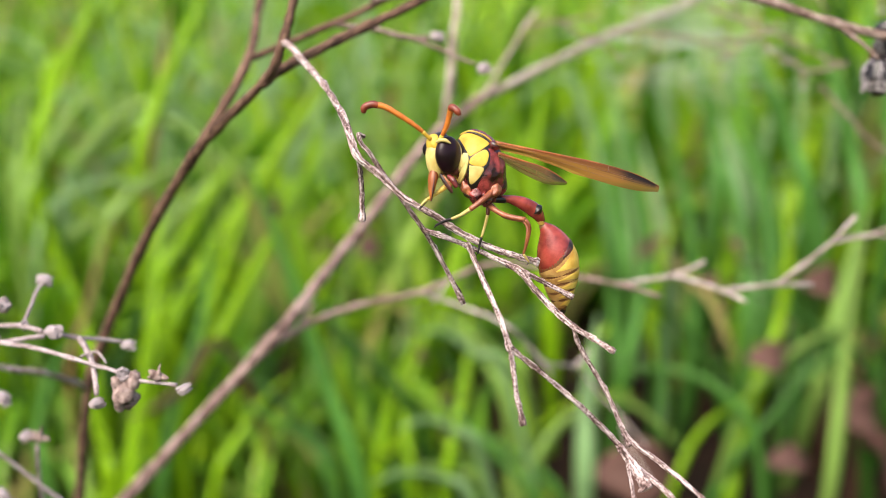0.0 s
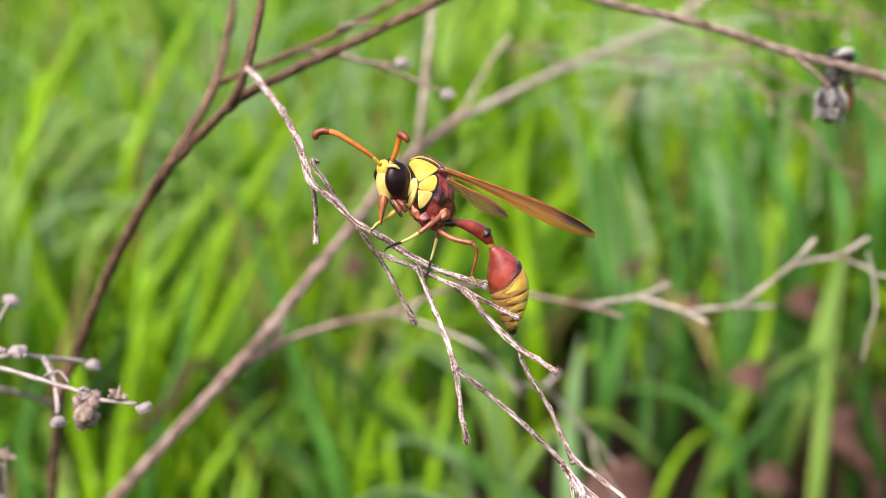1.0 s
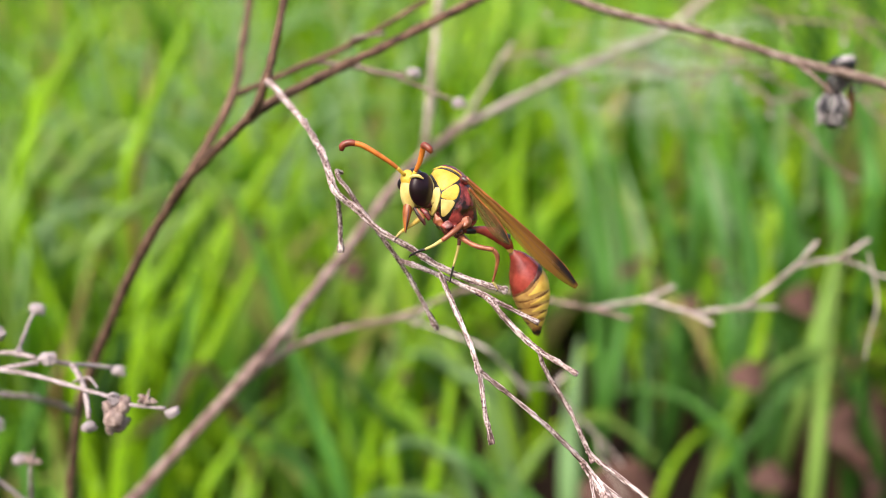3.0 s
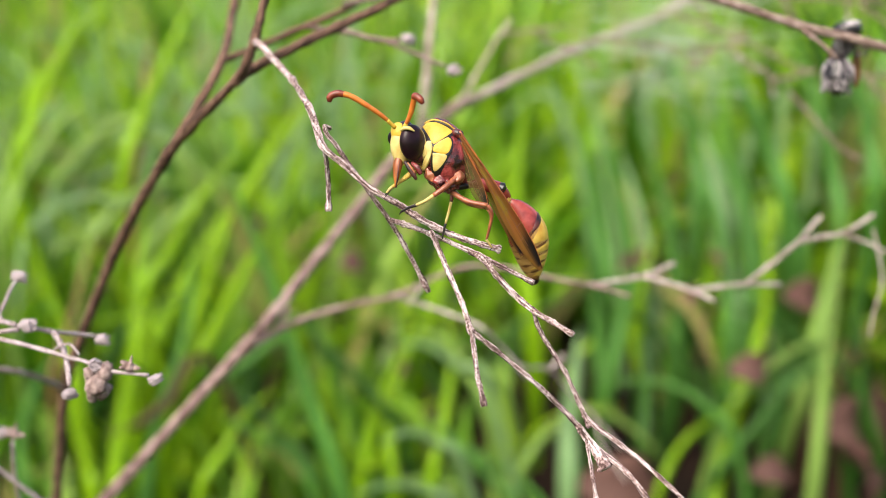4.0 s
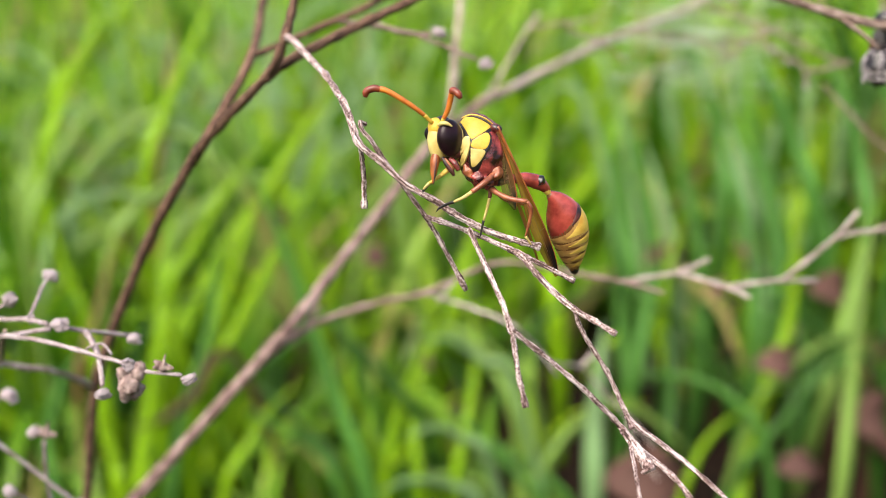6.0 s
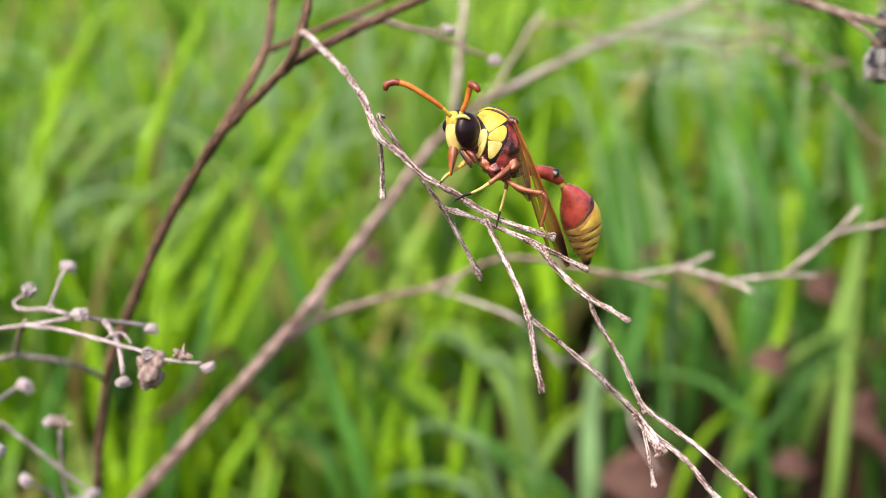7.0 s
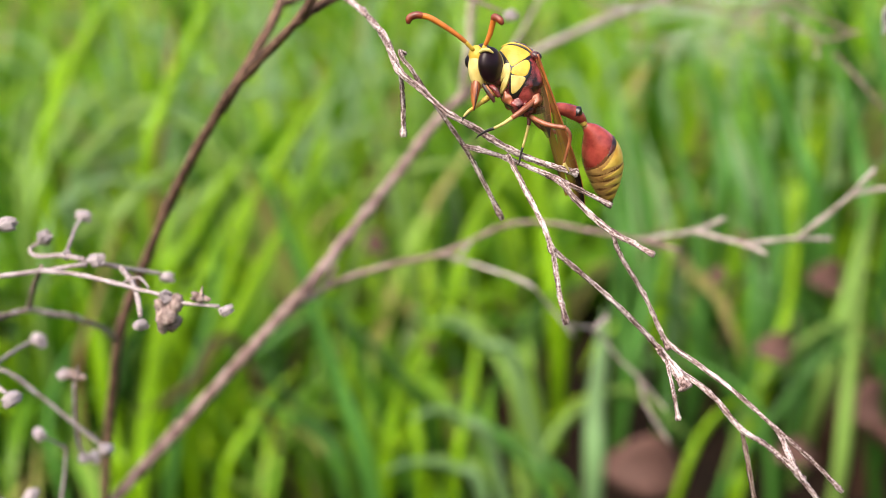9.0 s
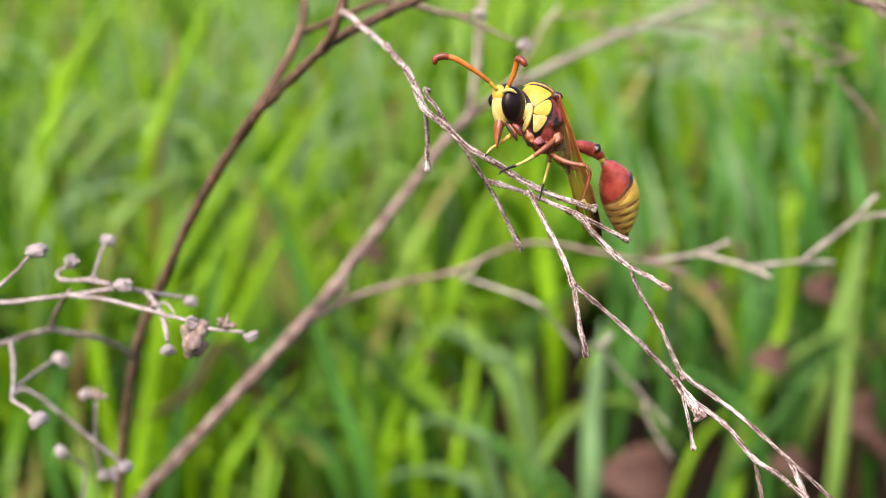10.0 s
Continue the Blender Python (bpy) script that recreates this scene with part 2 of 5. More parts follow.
GRASS = leaf("grass", 0, 0, 0, stops=[(0.0, (0.022, 0.072, 0.005)), (0.25, (0.09, 0.232, 0.009)), (0.5, (0.21, 0.405, 0.012)), (0.7, (0.32, 0.51, 0.016)),
                                       (0.86, (0.16, 0.36, 0.03)), (0.975, (0.32, 0.47, 0.09)), (0.995, (0.34, 0.30, 0.10))])
BLADE_BLUE = leaf("blade_blue", (0.085, 0.25, 0.036), (0.11, 0.29, 0.052), (0.135, 0.32, 0.072))
# bright yellow-green blades; their brightness is set in the base colour
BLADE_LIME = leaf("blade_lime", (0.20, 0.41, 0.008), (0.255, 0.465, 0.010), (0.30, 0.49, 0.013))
BLADE_PALE = leaf("blade_pale", (0.20, 0.37, 0.06), (0.26, 0.42, 0.09), (0.31, 0.46, 0.12))
# deep green with the shade inside dense tufts put into the colour
BLADE_SHADE_TONE = leaf("blade_shade_tone", (0.030, 0.095, 0.012), (0.05, 0.14, 0.02), (0.075, 0.18, 0.035))
BLADE_SILVER = leaf("blade_silver", (0.22, 0.40, 0.155), (0.30, 0.48, 0.215), (0.37, 0.55, 0.28))
BLADE_DRY = leaf("blade_dry", (0.045, 0.022, 0.014), (0.085, 0.042, 0.026), (0.13, 0.07, 0.042), 0.15, 0.6)
BLADE_BROWN = leaf("blade_brown", (0.20, 0.11, 0.05), (0.26, 0.15, 0.07), (0.30, 0.18, 0.09), 0.2)
DEAD_LEAF = leaf("dead_leaf", (0.09, 0.042, 0.032), (0.135, 0.07, 0.056), (0.18, 0.10, 0.083), 0.15, 0.7)
SOIL = earth("soil")
HAIR = skin("grey_hair", (0.05, 0.042, 0.04), (0.32, 0.29, 0.29), 0.95, 2500.0, 0.0, 1.0)
PALE_HAIR = skin("pale_hair", (0.24, 0.21, 0.22), (0.55, 0.50, 0.52), 0.95, 2500.0, 0.0, 0.5)
SILK, silk_tree, silk = node_mat("silk")
silk.inputs["Base Color"].default_value = (0.8, 0.8, 0.8, 1)
silk.inputs["Roughness"].default_value = 0.3


# ---- shape helpers ----
def part(name, bm, material, parent=None, label="", smooth=True):
    """Link a bmesh as one mesh object, under a thing or one of its parts."""
    me = bpy.data.meshes.new(name)
    bm.to_mesh(me)
    bm.free()
    me.materials.append(material)
    if smooth:
        me.shade_smooth()
    ob = new(name, me)
    ob.parent = parent
    return tagged(ob, label=label)


def spline(points, steps=4):
    """A smooth line through the points."""
    p = [Vector(q) for q in points]
    p = [2 * p[0] - p[1]] + p + [2 * p[-1] - p[-2]]
    line = []
    for i in range(1, len(p) - 2):
        a, b, c, d = p[i - 1:i + 3]
        for j in range(steps):
            t = j / steps
            line.append(0.5 * (2 * b + (c - a) * t + (2 * a - 5 * b + 4 * c - d) * t * t + (3 * b - a - 3 * c + d) * t ** 3))
    return line + [p[-2]]


def tube(bm, line, radii, sides=10, rough=0.0, flat=1.0, side=None, flute=0.0):
    """A closed tube along a line with a radius at each point; rough: uneven surface; flat: width of the second axis; flute: furrows along it."""
    uv = bm.loops.layers.uv.verify()
    rings, along = [], 0.0
    up = Vector(side) if side else Vector((0.13, 0.21, 0.97))
    for i, p in enumerate(line):
        way = (line[min(i + 1, len(line) - 1)] - line[max(i - 1, 0)]).normalized()
        across = (up - up.dot(way) * way)
        across = across.normalized() if across.length > 1e-6 else way.orthogonal().normalized()
        other, up = way.cross(across), across
        along += (p - line[i - 1]).length if i else 0.0
        ring = []
        for k in range(sides):
            a = 2 * math.pi * k / sides
            r = radii[i]
            if rough:
                r *= 1 + rough * (noise.noise((p + across * math.cos(a) * r * 3 + other * math.sin(a) * r * 3) * (0.9 / max(radii))))
            if flute:
                turn = a + along * 60
                r *= 1 - flute * (1 - abs(math.sin(2.5 * turn + 0.8 * math.sin(turn)))) ** 3 - flute * 0.5 * noise.noise(Vector((math.cos(a) * 2.2, math.sin(a) * 2.2, along * 420)))
            ring.append(bm.verts.new(p + across * math.cos(a) * r + other * math.sin(a) * r * flat))
        rings.append((ring, along))
    for (r0, l0), (r1, l1) in zip(rings, rings[1:]):
        for k in range(sides):
            f = bm.faces.new((r0[k], r0[(k + 1) % sides], r1[(k + 1) % sides], r1[k]))
            for loop, co in zip(f.loops, ((k, l0), (k + 1, l0), (k + 1, l1), (k, l1))):
                loop[uv].uv = (co[0] / sides, co[1] * 1000)
    for ring, turned in ((rings[0][0], True), (rings[-1][0], False)):
        bm.faces.new(ring[::-1] if turned else ring)
    return bm


def lerp_list(values, count):
    return list(np.interp(np.linspace(0, 1, count), np.linspace(0, 1, len(values)), values))


def limb(points, radii, sides=12, flat=1.0, side=None, steps=5):
    """A bmesh tube in millimetres, smooth through the points, with radii spread evenly along it."""
    line = [p / 1000 for p in spline(points, steps)]
    return tube(bmesh.new(), line, [r / 1000 for r in lerp_list(radii, len(line))], sides, 0.0, flat, side)


def ball(bm, m, rings=14, sides=20):
    """An ellipsoid: the unit ball under the matrix m."""
    bmesh.ops.create_uvsphere(bm, u_segments=sides, v_segments=rings, radius=1.0, matrix=m)
    return bm


def axes(x, y, z, at, size):
    """A matrix in metres from three directions, a place and three radii in millimetres."""
    cols = [Vector(v).normalized() * s / 1000 for v, s in zip((x, y, z), size)]
    m = Matrix.Identity(4)
    for i, c in enumerate(cols):
        m.col[i][:3] = c
    m.translation = Vector(at) / 1000
    return m


# ---- ground and meadow ----
def ground():
    bm = bmesh.new()
    n = 90
    xs = np.sign(np.linspace(-1, 1, n)) * np.abs(np.linspace(-1, 1, n)) ** 3 * 60
    grid = [[bm.verts.new((x, y + 1.0, 0.025 * noise.noise((x * 3, y * 3, 0)) + 0.008 * noise.noise((x * 17, y * 17, 3)) - 0.012)) for x in xs] for y in xs]
    for j in range(n - 1):
        for i in range(n - 1):
            bm.faces.new((grid[j][i], grid[j][i + 1], grid[j + 1][i + 1], grid[j + 1][i]))
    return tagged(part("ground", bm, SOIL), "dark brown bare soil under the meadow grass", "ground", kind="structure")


def blade_rows(base, heading, length, width, bend, steps):
    """Points of a grass blade that rises and arches over, with a keel."""
    verts, uvs = [], []
    ahead = Vector((math.cos(heading), math.sin(heading), 0))
    across = Vector((-ahead.y, ahead.x, 0))
    p, lean = Vector(base), 0.06 + 0.25 * bend
    for i in range(steps + 1):
        t = i / steps
        w = width * (0.55 + 0.45 * min(1, t * 3)) * (1 - t ** 2.6) + 0.0004
        way = ahead * math.sin(lean) + Vector((0, 0, math.cos(lean)))
        keel = ahead * math.cos(lean) - Vector((0, 0, math.sin(lean)))
        verts += [p - across * w / 2, p + keel * w * 0.16, p + across * w / 2]
        uvs += [(0.0, t * length * 1000), (0.5, t * length * 1000), (1.0, t * length * 1000)]
        p = p + way * length / steps
        lean += bend * 2.2 / steps * (0.4 + 1.4 * t)
    return verts, uvs


def meadow(name, plots, seed, label, low=False):
    """Many blades in tufts, in one mesh. plots: x0, x1, y0, y1, tufts, blades a tuft, length, width, steps."""
    rng = random.Random(seed)
    verts, faces, uvs = [], [], []
    for x0, x1, y0, y1, tufts, each, length, width, steps in plots:
        for _ in range(tufts):
            cx, cy = rng.uniform(x0, x1), rng.uniform(y0, y1)
            bare = any(math.hypot((cx - a) / 1.3, cy - b) < r for a, b, r in BARE)
            if (bare or (cy < 1.25 and noise.noise((cx * 2.6, cy * 2.6, seed)) < -0.30)) and not low:
                continue
            for _ in range(each):
                s = len(verts)
                bend = abs(rng.gauss(0.36, 0.3)) if rng.random() < 0.62 else rng.uniform(0.7, 1.6)
                v, u = blade_rows((cx + rng.gauss(0, 0.035), cy + rng.gauss(0, 0.035), -0.02), rng.uniform(0, 6.283),
                                  length * rng.uniform(0.45, 1.15), width * rng.choice((0.7, 1.0, 1.2, 1.6, 2.0)) * rng.uniform(0.8, 1.2), bend, steps)
                verts += v
                uvs += u
                for i in range(steps):
                    a = s + 3 * i
                    faces += [(a, a + 1, a + 4, a + 3), (a + 1, a + 2, a + 5, a + 4)]
    me = bpy.data.meshes.new(name)
    me.from_pydata([tuple(v) for v in verts], [], faces)
    lay = me.uv_layers.new(name="UVMap")
    lay.data.foreach_set("uv", np.array(uvs)[[i for f in faces for i in f]].ravel())
    me.materials.append(GRASS)
    me.shade_smooth()
    return tagged(new(name, me), label, "grass", kind="stuff")


def blade(name, points, width, material, label):
    """One broad blade along points in millimetres from foot to tip, folded along its keel; its foot runs down to the soil."""
    first, second = Vector(points[0]), Vector(points[1])
    way = (first - second).normalized()
    foot = first + Vector((way.x * 0.3, 0.25, -1)) * max(first.z + 15, 5) if first.z > -10 else first
    line = spline([foot, *points], 5)
    bm = bmesh.new()
    uv = bm.loops.layers.uv.verify()
    rows, n = [], len(line) - 1
    for i, p in enumerate(line):
        t = i / n
        w = width * (0.6 + 0.4 * min(1, t * 3)) * (1 - t ** 3.2) + 0.4
        way = (line[min(i + 1, n)] - line[max(i - 1, 0)]).normalized()
        across = way.cross(Vector((0.25, 1, 0.15))).normalized()
        keel = across.cross(way)
        rows.append([bm.verts.new((p + across * a * w / 2 + keel * abs(a) * -w * 0.14 + keel * d) / 1000)
                     for a, d in ((-1, 0), (-0.5, 0.2), (0, 0.5), (0.5, 0.2), (1, 0), (0, -0.5))])
    for i in range(n):
        for k in range(6):
            a, b = k, (k + 1) % 6
            f = bm.faces.new((rows[i][a], rows[i][b], rows[i + 1][b], rows[i + 1][a]))
            for loop, (u, v) in zip(f.loops, ((a, i), (a + 1, i), (a + 1, i + 1), (a, i + 1))):
                loop[uv].uv = (u / 6, v * 10)
    ob = tagged(part(name, bm, material), label, "grass blade", "broad grass blades")
    rib = []
    for i, p in enumerate(line[:-2]):
        way = (line[i + 1] - line[max(i - 1, 0)]).normalized()
        keel = way.cross(Vector((0.25, 1, 0.15))).normalized().cross(way)
        rib.append((p + keel * 0.6) / 1000)
    part("midrib", tube(bmesh.new(), rib, [width * (0.055 - 0.035 * i / len(rib)) / 1000 for i in range(len(rib))], 6), BLADE_PALE, ob, "pale green rib")
    return ob


def dead_leaf(at, size, turn, label):
    """A curled dry leaf lying in the grass."""
    bm = bmesh.new()
    uv = bm.loops.layers.uv.verify()
    n, rows = 10, []
    for i in range(n + 1):
        t = i / n
        w = 0.36 * math.sin(math.pi * min(1, t * 0.92 + 0.06)) ** 0.8
        rows.append([bm.verts.new((t - 0.5, s * w, 0.5 * (s * w) ** 2 * 3 + 0.16 * math.sin(3 * t) + 0.03 * noise.noise((t * 5, s * 2, 1)) + d)) for s, d in ((-1, 0), (-0.5, 0), (0, -0.03), (0.5, 0), (1, 0), (0.5, 0.02), (-0.5, 0.02))])
    for i in range(n):
        for k in range(7):
            f = bm.faces.new((rows[i][k], rows[i][(k + 1) % 7], rows[i + 1][(k + 1) % 7], rows[i + 1][k]))
            for loop in f.loops:
                loop[uv].uv = (k / 7, i * 4)
    bmesh.ops.scale(bm, vec=(size, size, size), verts=bm.verts)
    ob = part("dead_leaf", bm, DEAD_LEAF)
    rib = [Vector((t - 0.5, 0, 0.16 * math.sin(3 * t) + 0.03 * noise.noise((t * 5, 0, 1)) - 0.02)) * size for t in (-0.12, 0.0, 0.2, 0.4, 0.6, 0.8, 0.97)]
    part("midrib", tube(bmesh.new(), rib, [size * r for r in (0.018, 0.02, 0.018, 0.015, 0.012, 0.009, 0.004)], 6), BLADE_DRY, ob, "dark brown rib and stalk")
    ob.matrix_basis = Matrix.Translation(Vector(at) / 1000) @ pose(0, 0, 0, *turn)
    return tagged(ob, label, "leaf", "dead leaves")


BARE = [(0.42, 0.90, 0.15), (0.36, 0.72, 0.08), (0.16, 0.85, 0.085), (-0.25, 0.95, 0.07), (0.27, 0.98, 0.05), (-0.01, 0.86, 0.06), (-0.30, 0.76, 0.06)]  # patches of open soil
ground()
meadow("meadow_grass", [(-0.7, 0.7, 0.66, 0.86, 75, 7, 0.17, 0.010, 8), (-0.95, 0.95, 0.86, 1.15, 120, 7, 0.33, 0.0165, 8), (-1.2, 1.2, 1.15, 1.7, 230, 7, 0.42, 0.023, 7),
                        (-2.0, 2.0, 1.7, 3.4, 620, 8, 0.48, 0.024, 5)], 14, "fresh green meadow grass in dense arching tufts")
meadow("meadow_grass", [(-6, 6, 3.4, 9, 1500, 9, 0.5, 0.02, 4), (-16, 16, 9, 26, 1700, 8, 0.6, 0.04, 3)], 6, "distant green meadow grass in soft tufts")
meadow("meadow_grass", [(-4, 4, -4, -0.5, 2000, 7, 0.26, 0.014, 4), (-14, 14, -12, -4, 3600, 6, 0.4, 0.022, 3), (-14, -4, -4, 3.4, 2200, 6, 0.4, 0.022, 3), (4, 14, -4, 3.4, 2200, 6, 0.4, 0.022, 3), (-16, -6, 3.4, 9, 700, 6, 0.45, 0.024, 3), (6, 16, 3.4, 9, 700, 6, 0.45, 0.024, 3), (-4, -0.62, -0.5, 1.0, 550, 7, 0.28, 0.014, 4), (0.62, 4, -0.5, 1.0, 550, 7, 0.28, 0.014, 4),
                        (-4, -1.2, 1.0, 1.7, 160, 8, 0.4, 0.016, 5), (1.2, 4, 1.0, 1.7, 160, 8, 0.4, 0.016, 5), (-4, -2, 1.7, 3.4, 260, 8, 0.46, 0.018, 4), (2, 4, 1.7, 3.4, 260, 8, 0.46, 0.018, 4)],
       8, "green meadow grass in scattered tufts around the clearing", low=True)
meadow("meadow_grass", [(-0.62, 0.62, -0.5, 0.55, 90, 7, 0.10, 0.008, 4)], 7, "short green grass on open ground", low=True)
blade("grass_blade", [(-50, 617, 115), (-73, 633, 182), (-99, 652, 256), (-123, 666, 315)], 12.2, BLADE_BLUE, "broad blue-green grass blade standing in the meadow")
blade("grass_blade", [(-249, 896, 83), (-210, 917, 169), (-147, 941, 264), (-91, 962, 351)], 21.0, BLADE_LIME, "bright yellow-green grass blade, brightness put into its colour")
blade("grass_blade", [(-202, 616, 115), (-206, 621, 135), (-213, 627, 155), (-219, 632, 177)], 12.7, BLADE_LIME, "bright yellow-green grass blade, brightness put into its colour")
blade("grass_blade", [(-219, 702, 60), (-214, 716, 117), (-204, 729, 171), (-187, 743, 225)], 12.0, BLADE_LIME, "bright yellow-green grass blade, brightness put into its colour")
blade("grass_blade", [(-203, 719, 51), (-193, 736, 118), (-173, 752, 180), (-166, 767, 244)], 10.4, BLADE_BLUE, "broad blue-green grass blade standing in the meadow")
blade("grass_blade", [(271, 705, 72), (280, 724, 149), (289, 741, 218), (299, 756, 276)], 10.8, BLADE_PALE, "broad blue-green grass blade standing in the meadow")
blade("grass_blade", [(310, 884, 37), (296, 912, 151), (276, 939, 256), (248, 960, 342)], 14.1, BLADE_BLUE, "broad blue-green grass blade standing in the meadow")
blade("grass_blade", [(158, 912, 151), (154, 928, 213), (146, 941, 265), (131, 953, 315)], 13.3, BLADE_BLUE, "broad blue-green grass blade standing in the meadow")
blade("grass_blade", [(191, 928, 125), (181, 944, 188), (166, 961, 257), (159, 973, 306)], 13.6, BLADE_BLUE, "broad blue-green grass blade standing in the meadow")
blade("grass_blade", [(207, 667, 119), (181, 676, 156), (149, 689, 166), (114, 688, 164)], 7.1, BLADE_BLUE, "pale dry grass blade bending over")
blade("grass_blade", [(16, 749, 90), (9, 753, 106), (-9, 755, 114), (-29, 761, 101)], 8.6, BLADE_PALE, "pale dry grass blade bending over")
blade("grass_blade", [(28, 669, 89), (2, 672, 101), (-17, 673, 103), (-39, 672, 98)], 7.8, BLADE_PALE, "pale dry grass blade bending over")
blade("grass_blade", [(93, 661, 93), (94, 671, 137), (98, 680, 173), (102, 688, 205)], 14.0, BLADE_SILVER, "pale silvery grass blade standing in the meadow")
blade("grass_blade", [(60, 758, 127), (39, 764, 151), (18, 768, 169), (-7, 780, 176)], 8.6, BLADE_PALE, "pale dry grass blade bending over")
blade("grass_blade", [(-363, 1006, 308), (-333, 1018, 356), (-304, 1027, 394), (-284, 1036, 427)], 13.2, BLADE_LIME, "bright yellow-green grass blade, brightness put into its colour")
blade("grass_blade", [(-330, 825, 239), (-325, 838, 290), (-321, 848, 328), (-327, 852, 346)], 9.1, BLADE_PALE, "pale dry grass blade bending over")
blade("grass_blade", [(-269, 980, 205), (-262, 1000, 286), (-256, 1015, 346), (-250, 1029, 402)], 7.4, BLADE_BROWN, "thin brown dead grass stalk")
blade("grass_blade", [(-278, 769, 131), (-266, 780, 176), (-256, 789, 212), (-247, 797, 245)], 4.7, BLADE_BROWN, "thin brown dead grass stalk")
blade("grass_blade", [(-149, 728, 167), (-181, 722, 140), (-204, 718, 125), (-224, 716, 119)], 8.2, BLADE_DRY, "brown withered grass blade bending over")
blade("grass_blade", [(-80, 752, 181), (-112, 750, 173), (-145, 745, 153), (-173, 748, 165)], 7.8, BLADE_BLUE, "pale dry grass blade bending over")
blade("grass_blade", [(-46, 705, 71), (-40, 716, 117), (-26, 726, 156), (-8, 734, 190)], 9.5, BLADE_LIME, "bright yellow-green grass blade, brightness put into its colour")
blade("grass_blade", [(-72, 661, 93), (-87, 668, 122), (-117, 672, 140), (-136, 675, 151)], 7.7, BLADE_BLUE, "broad blue-green grass blade standing in the meadow")
blade("grass_blade", [(192, 705, 72), (228, 716, 118), (264, 726, 156), (296, 730, 172)], 7.6, BLADE_BLUE, "broad blue-green grass blade standing in the meadow")
blade("grass_blade", [(-190, 750, 94), (-178, 766, 158), (-157, 782, 223), (-133, 798, 288)], 12.0, BLADE_LIME, "bright yellow-green grass blade, brightness put into its colour")
blade("grass_blade", [(-270, 808, 88), (-284, 825, 157), (-307, 839, 213), (-321, 854, 274)], 15.7, BLADE_LIME, "bright yellow-green grass blade, brightness put into its colour")
blade("grass_blade", [(-261, 669, 89), (-269, 678, 125), (-261, 687, 161), (-243, 695, 191)], 8.4, BLADE_BLUE, "broad blue-green grass blade standing in the meadow")
blade("grass_blade", [(-256, 963, 177), (-220, 975, 227), (-174, 981, 252), (-133, 979, 245)], 13.9, BLADE_PALE, "pale dry grass blade bending over")
blade("grass_blade", [(-350, 993, 213), (-320, 1008, 274), (-273, 1017, 307), (-221, 1016, 305)], 14.2, BLADE_PALE, "pale dry grass blade bending over")
blade("grass_blade", [(0, 945, 108), (16, 963, 178), (46, 978, 238), (87, 990, 288)], 17.2, BLADE_LIME, "bright yellow-green grass blade, brightness put into its colour")
blade("grass_blade", [(94, 903, 112), (84, 923, 193), (79, 940, 260), (89, 960, 342)], 18.0, BLADE_LIME, "bright yellow-green grass blade, brightness put into its colour")
blade("grass_blade", [(217, 916, 76), (222, 937, 164), (212, 957, 242), (182, 976, 321)], 13.6, BLADE_BLUE, "broad blue-green grass blade standing in the meadow")
blade("grass_blade", [(340, 958, 159), (330, 975, 229), (304, 990, 289), (273, 1008, 359)], 16.4, BLADE_BLUE, "broad blue-green grass blade standing in the meadow")
blade("grass_blade", [(55, 669, 89), (77, 679, 129), (111, 684, 147), (134, 682, 138), (158, 667, 119)], 7.8, BLADE_PALE, "pale grey-green grass leaf arching over")
blade("grass_blade", [(79, 649, 87), (57, 655, 112), (32, 668, 124), (13, 680, 130)], 6.4, BLADE_BLUE, "broad blue-green grass blade standing in the meadow")
blade("grass_blade", [(199, 696, 118), (219, 705, 152), (250, 711, 178), (285, 715, 192)], 7.4, BLADE_PALE, "pale grey-green grass leaf arching over")
blade("grass_blade", [(-13, 678, 125), (-42, 688, 165), (-65, 703, 185), (-86, 716, 197)], 9.0, BLADE_SHADE_TONE, "deep green grass leaf arching over, shade in its colour")
blade("grass_blade", [(-64, 654, 105), (-93, 671, 134), (-122, 686, 157), (-143, 699, 170)], 7.1, BLADE_SHADE_TONE, "deep green grass leaf arching over, shade in its colour")
blade("grass_blade", [(43, 672, 140), (26, 690, 173), (11, 704, 189), (-10, 716, 195)], 7.8, BLADE_PALE, "pale grey-green grass leaf arching over")
blade("grass_blade", [(151, 661, 93), (172, 679, 126), (204, 693, 144), (238, 707, 159)], 6.0, BLADE_LIME, "bright yellow-green grass blade, brightness put into its colour")
blade("grass_blade", [(-148, 652, 98), (-132, 669, 129), (-119, 684, 147), (-98, 697, 162)], 6.5, BLADE_LIME, "bright yellow-green grass blade, brightness put into its colour")
blade("grass_blade", [(2, 662, 100), (13, 684, 147), (17, 702, 181), (13, 721, 215)], 7.2, BLADE_LIME, "bright yellow-green grass blade, brightness put into its colour")
blade("grass_blade", [(-20, 661, 93), (-25, 682, 140), (-14, 701, 177), (1, 719, 207)], 7.8, BLADE_LIME, "bright yellow-green grass blade, brightness put into its colour")
blade("grass_blade", [(151, 856, 99), (165, 872, 163), (170, 887, 222), (162, 912, 280)], 11.2, BLADE_BLUE, "broad blue-green grass blade standing in the meadow")
blade("grass_blade", [(-350, 937, 163), (-306, 949, 212), (-266, 955, 236), (-223, 967, 239)], 10.4, BLADE_PALE, "pale grey-green grass leaf arching over")
blade("grass_blade", [(-174, 970, 207), (-210, 985, 267), (-252, 991, 292), (-298, 990, 287)], 11.5, BLADE_PALE, "pale grey-green grass leaf arching over")
blade("grass_blade", [(264, 863, 126), (269, 881, 199), (258, 908, 266), (227, 934, 325)], 11.2, BLADE_BLUE, "broad blue-green grass blade standing in the meadow")
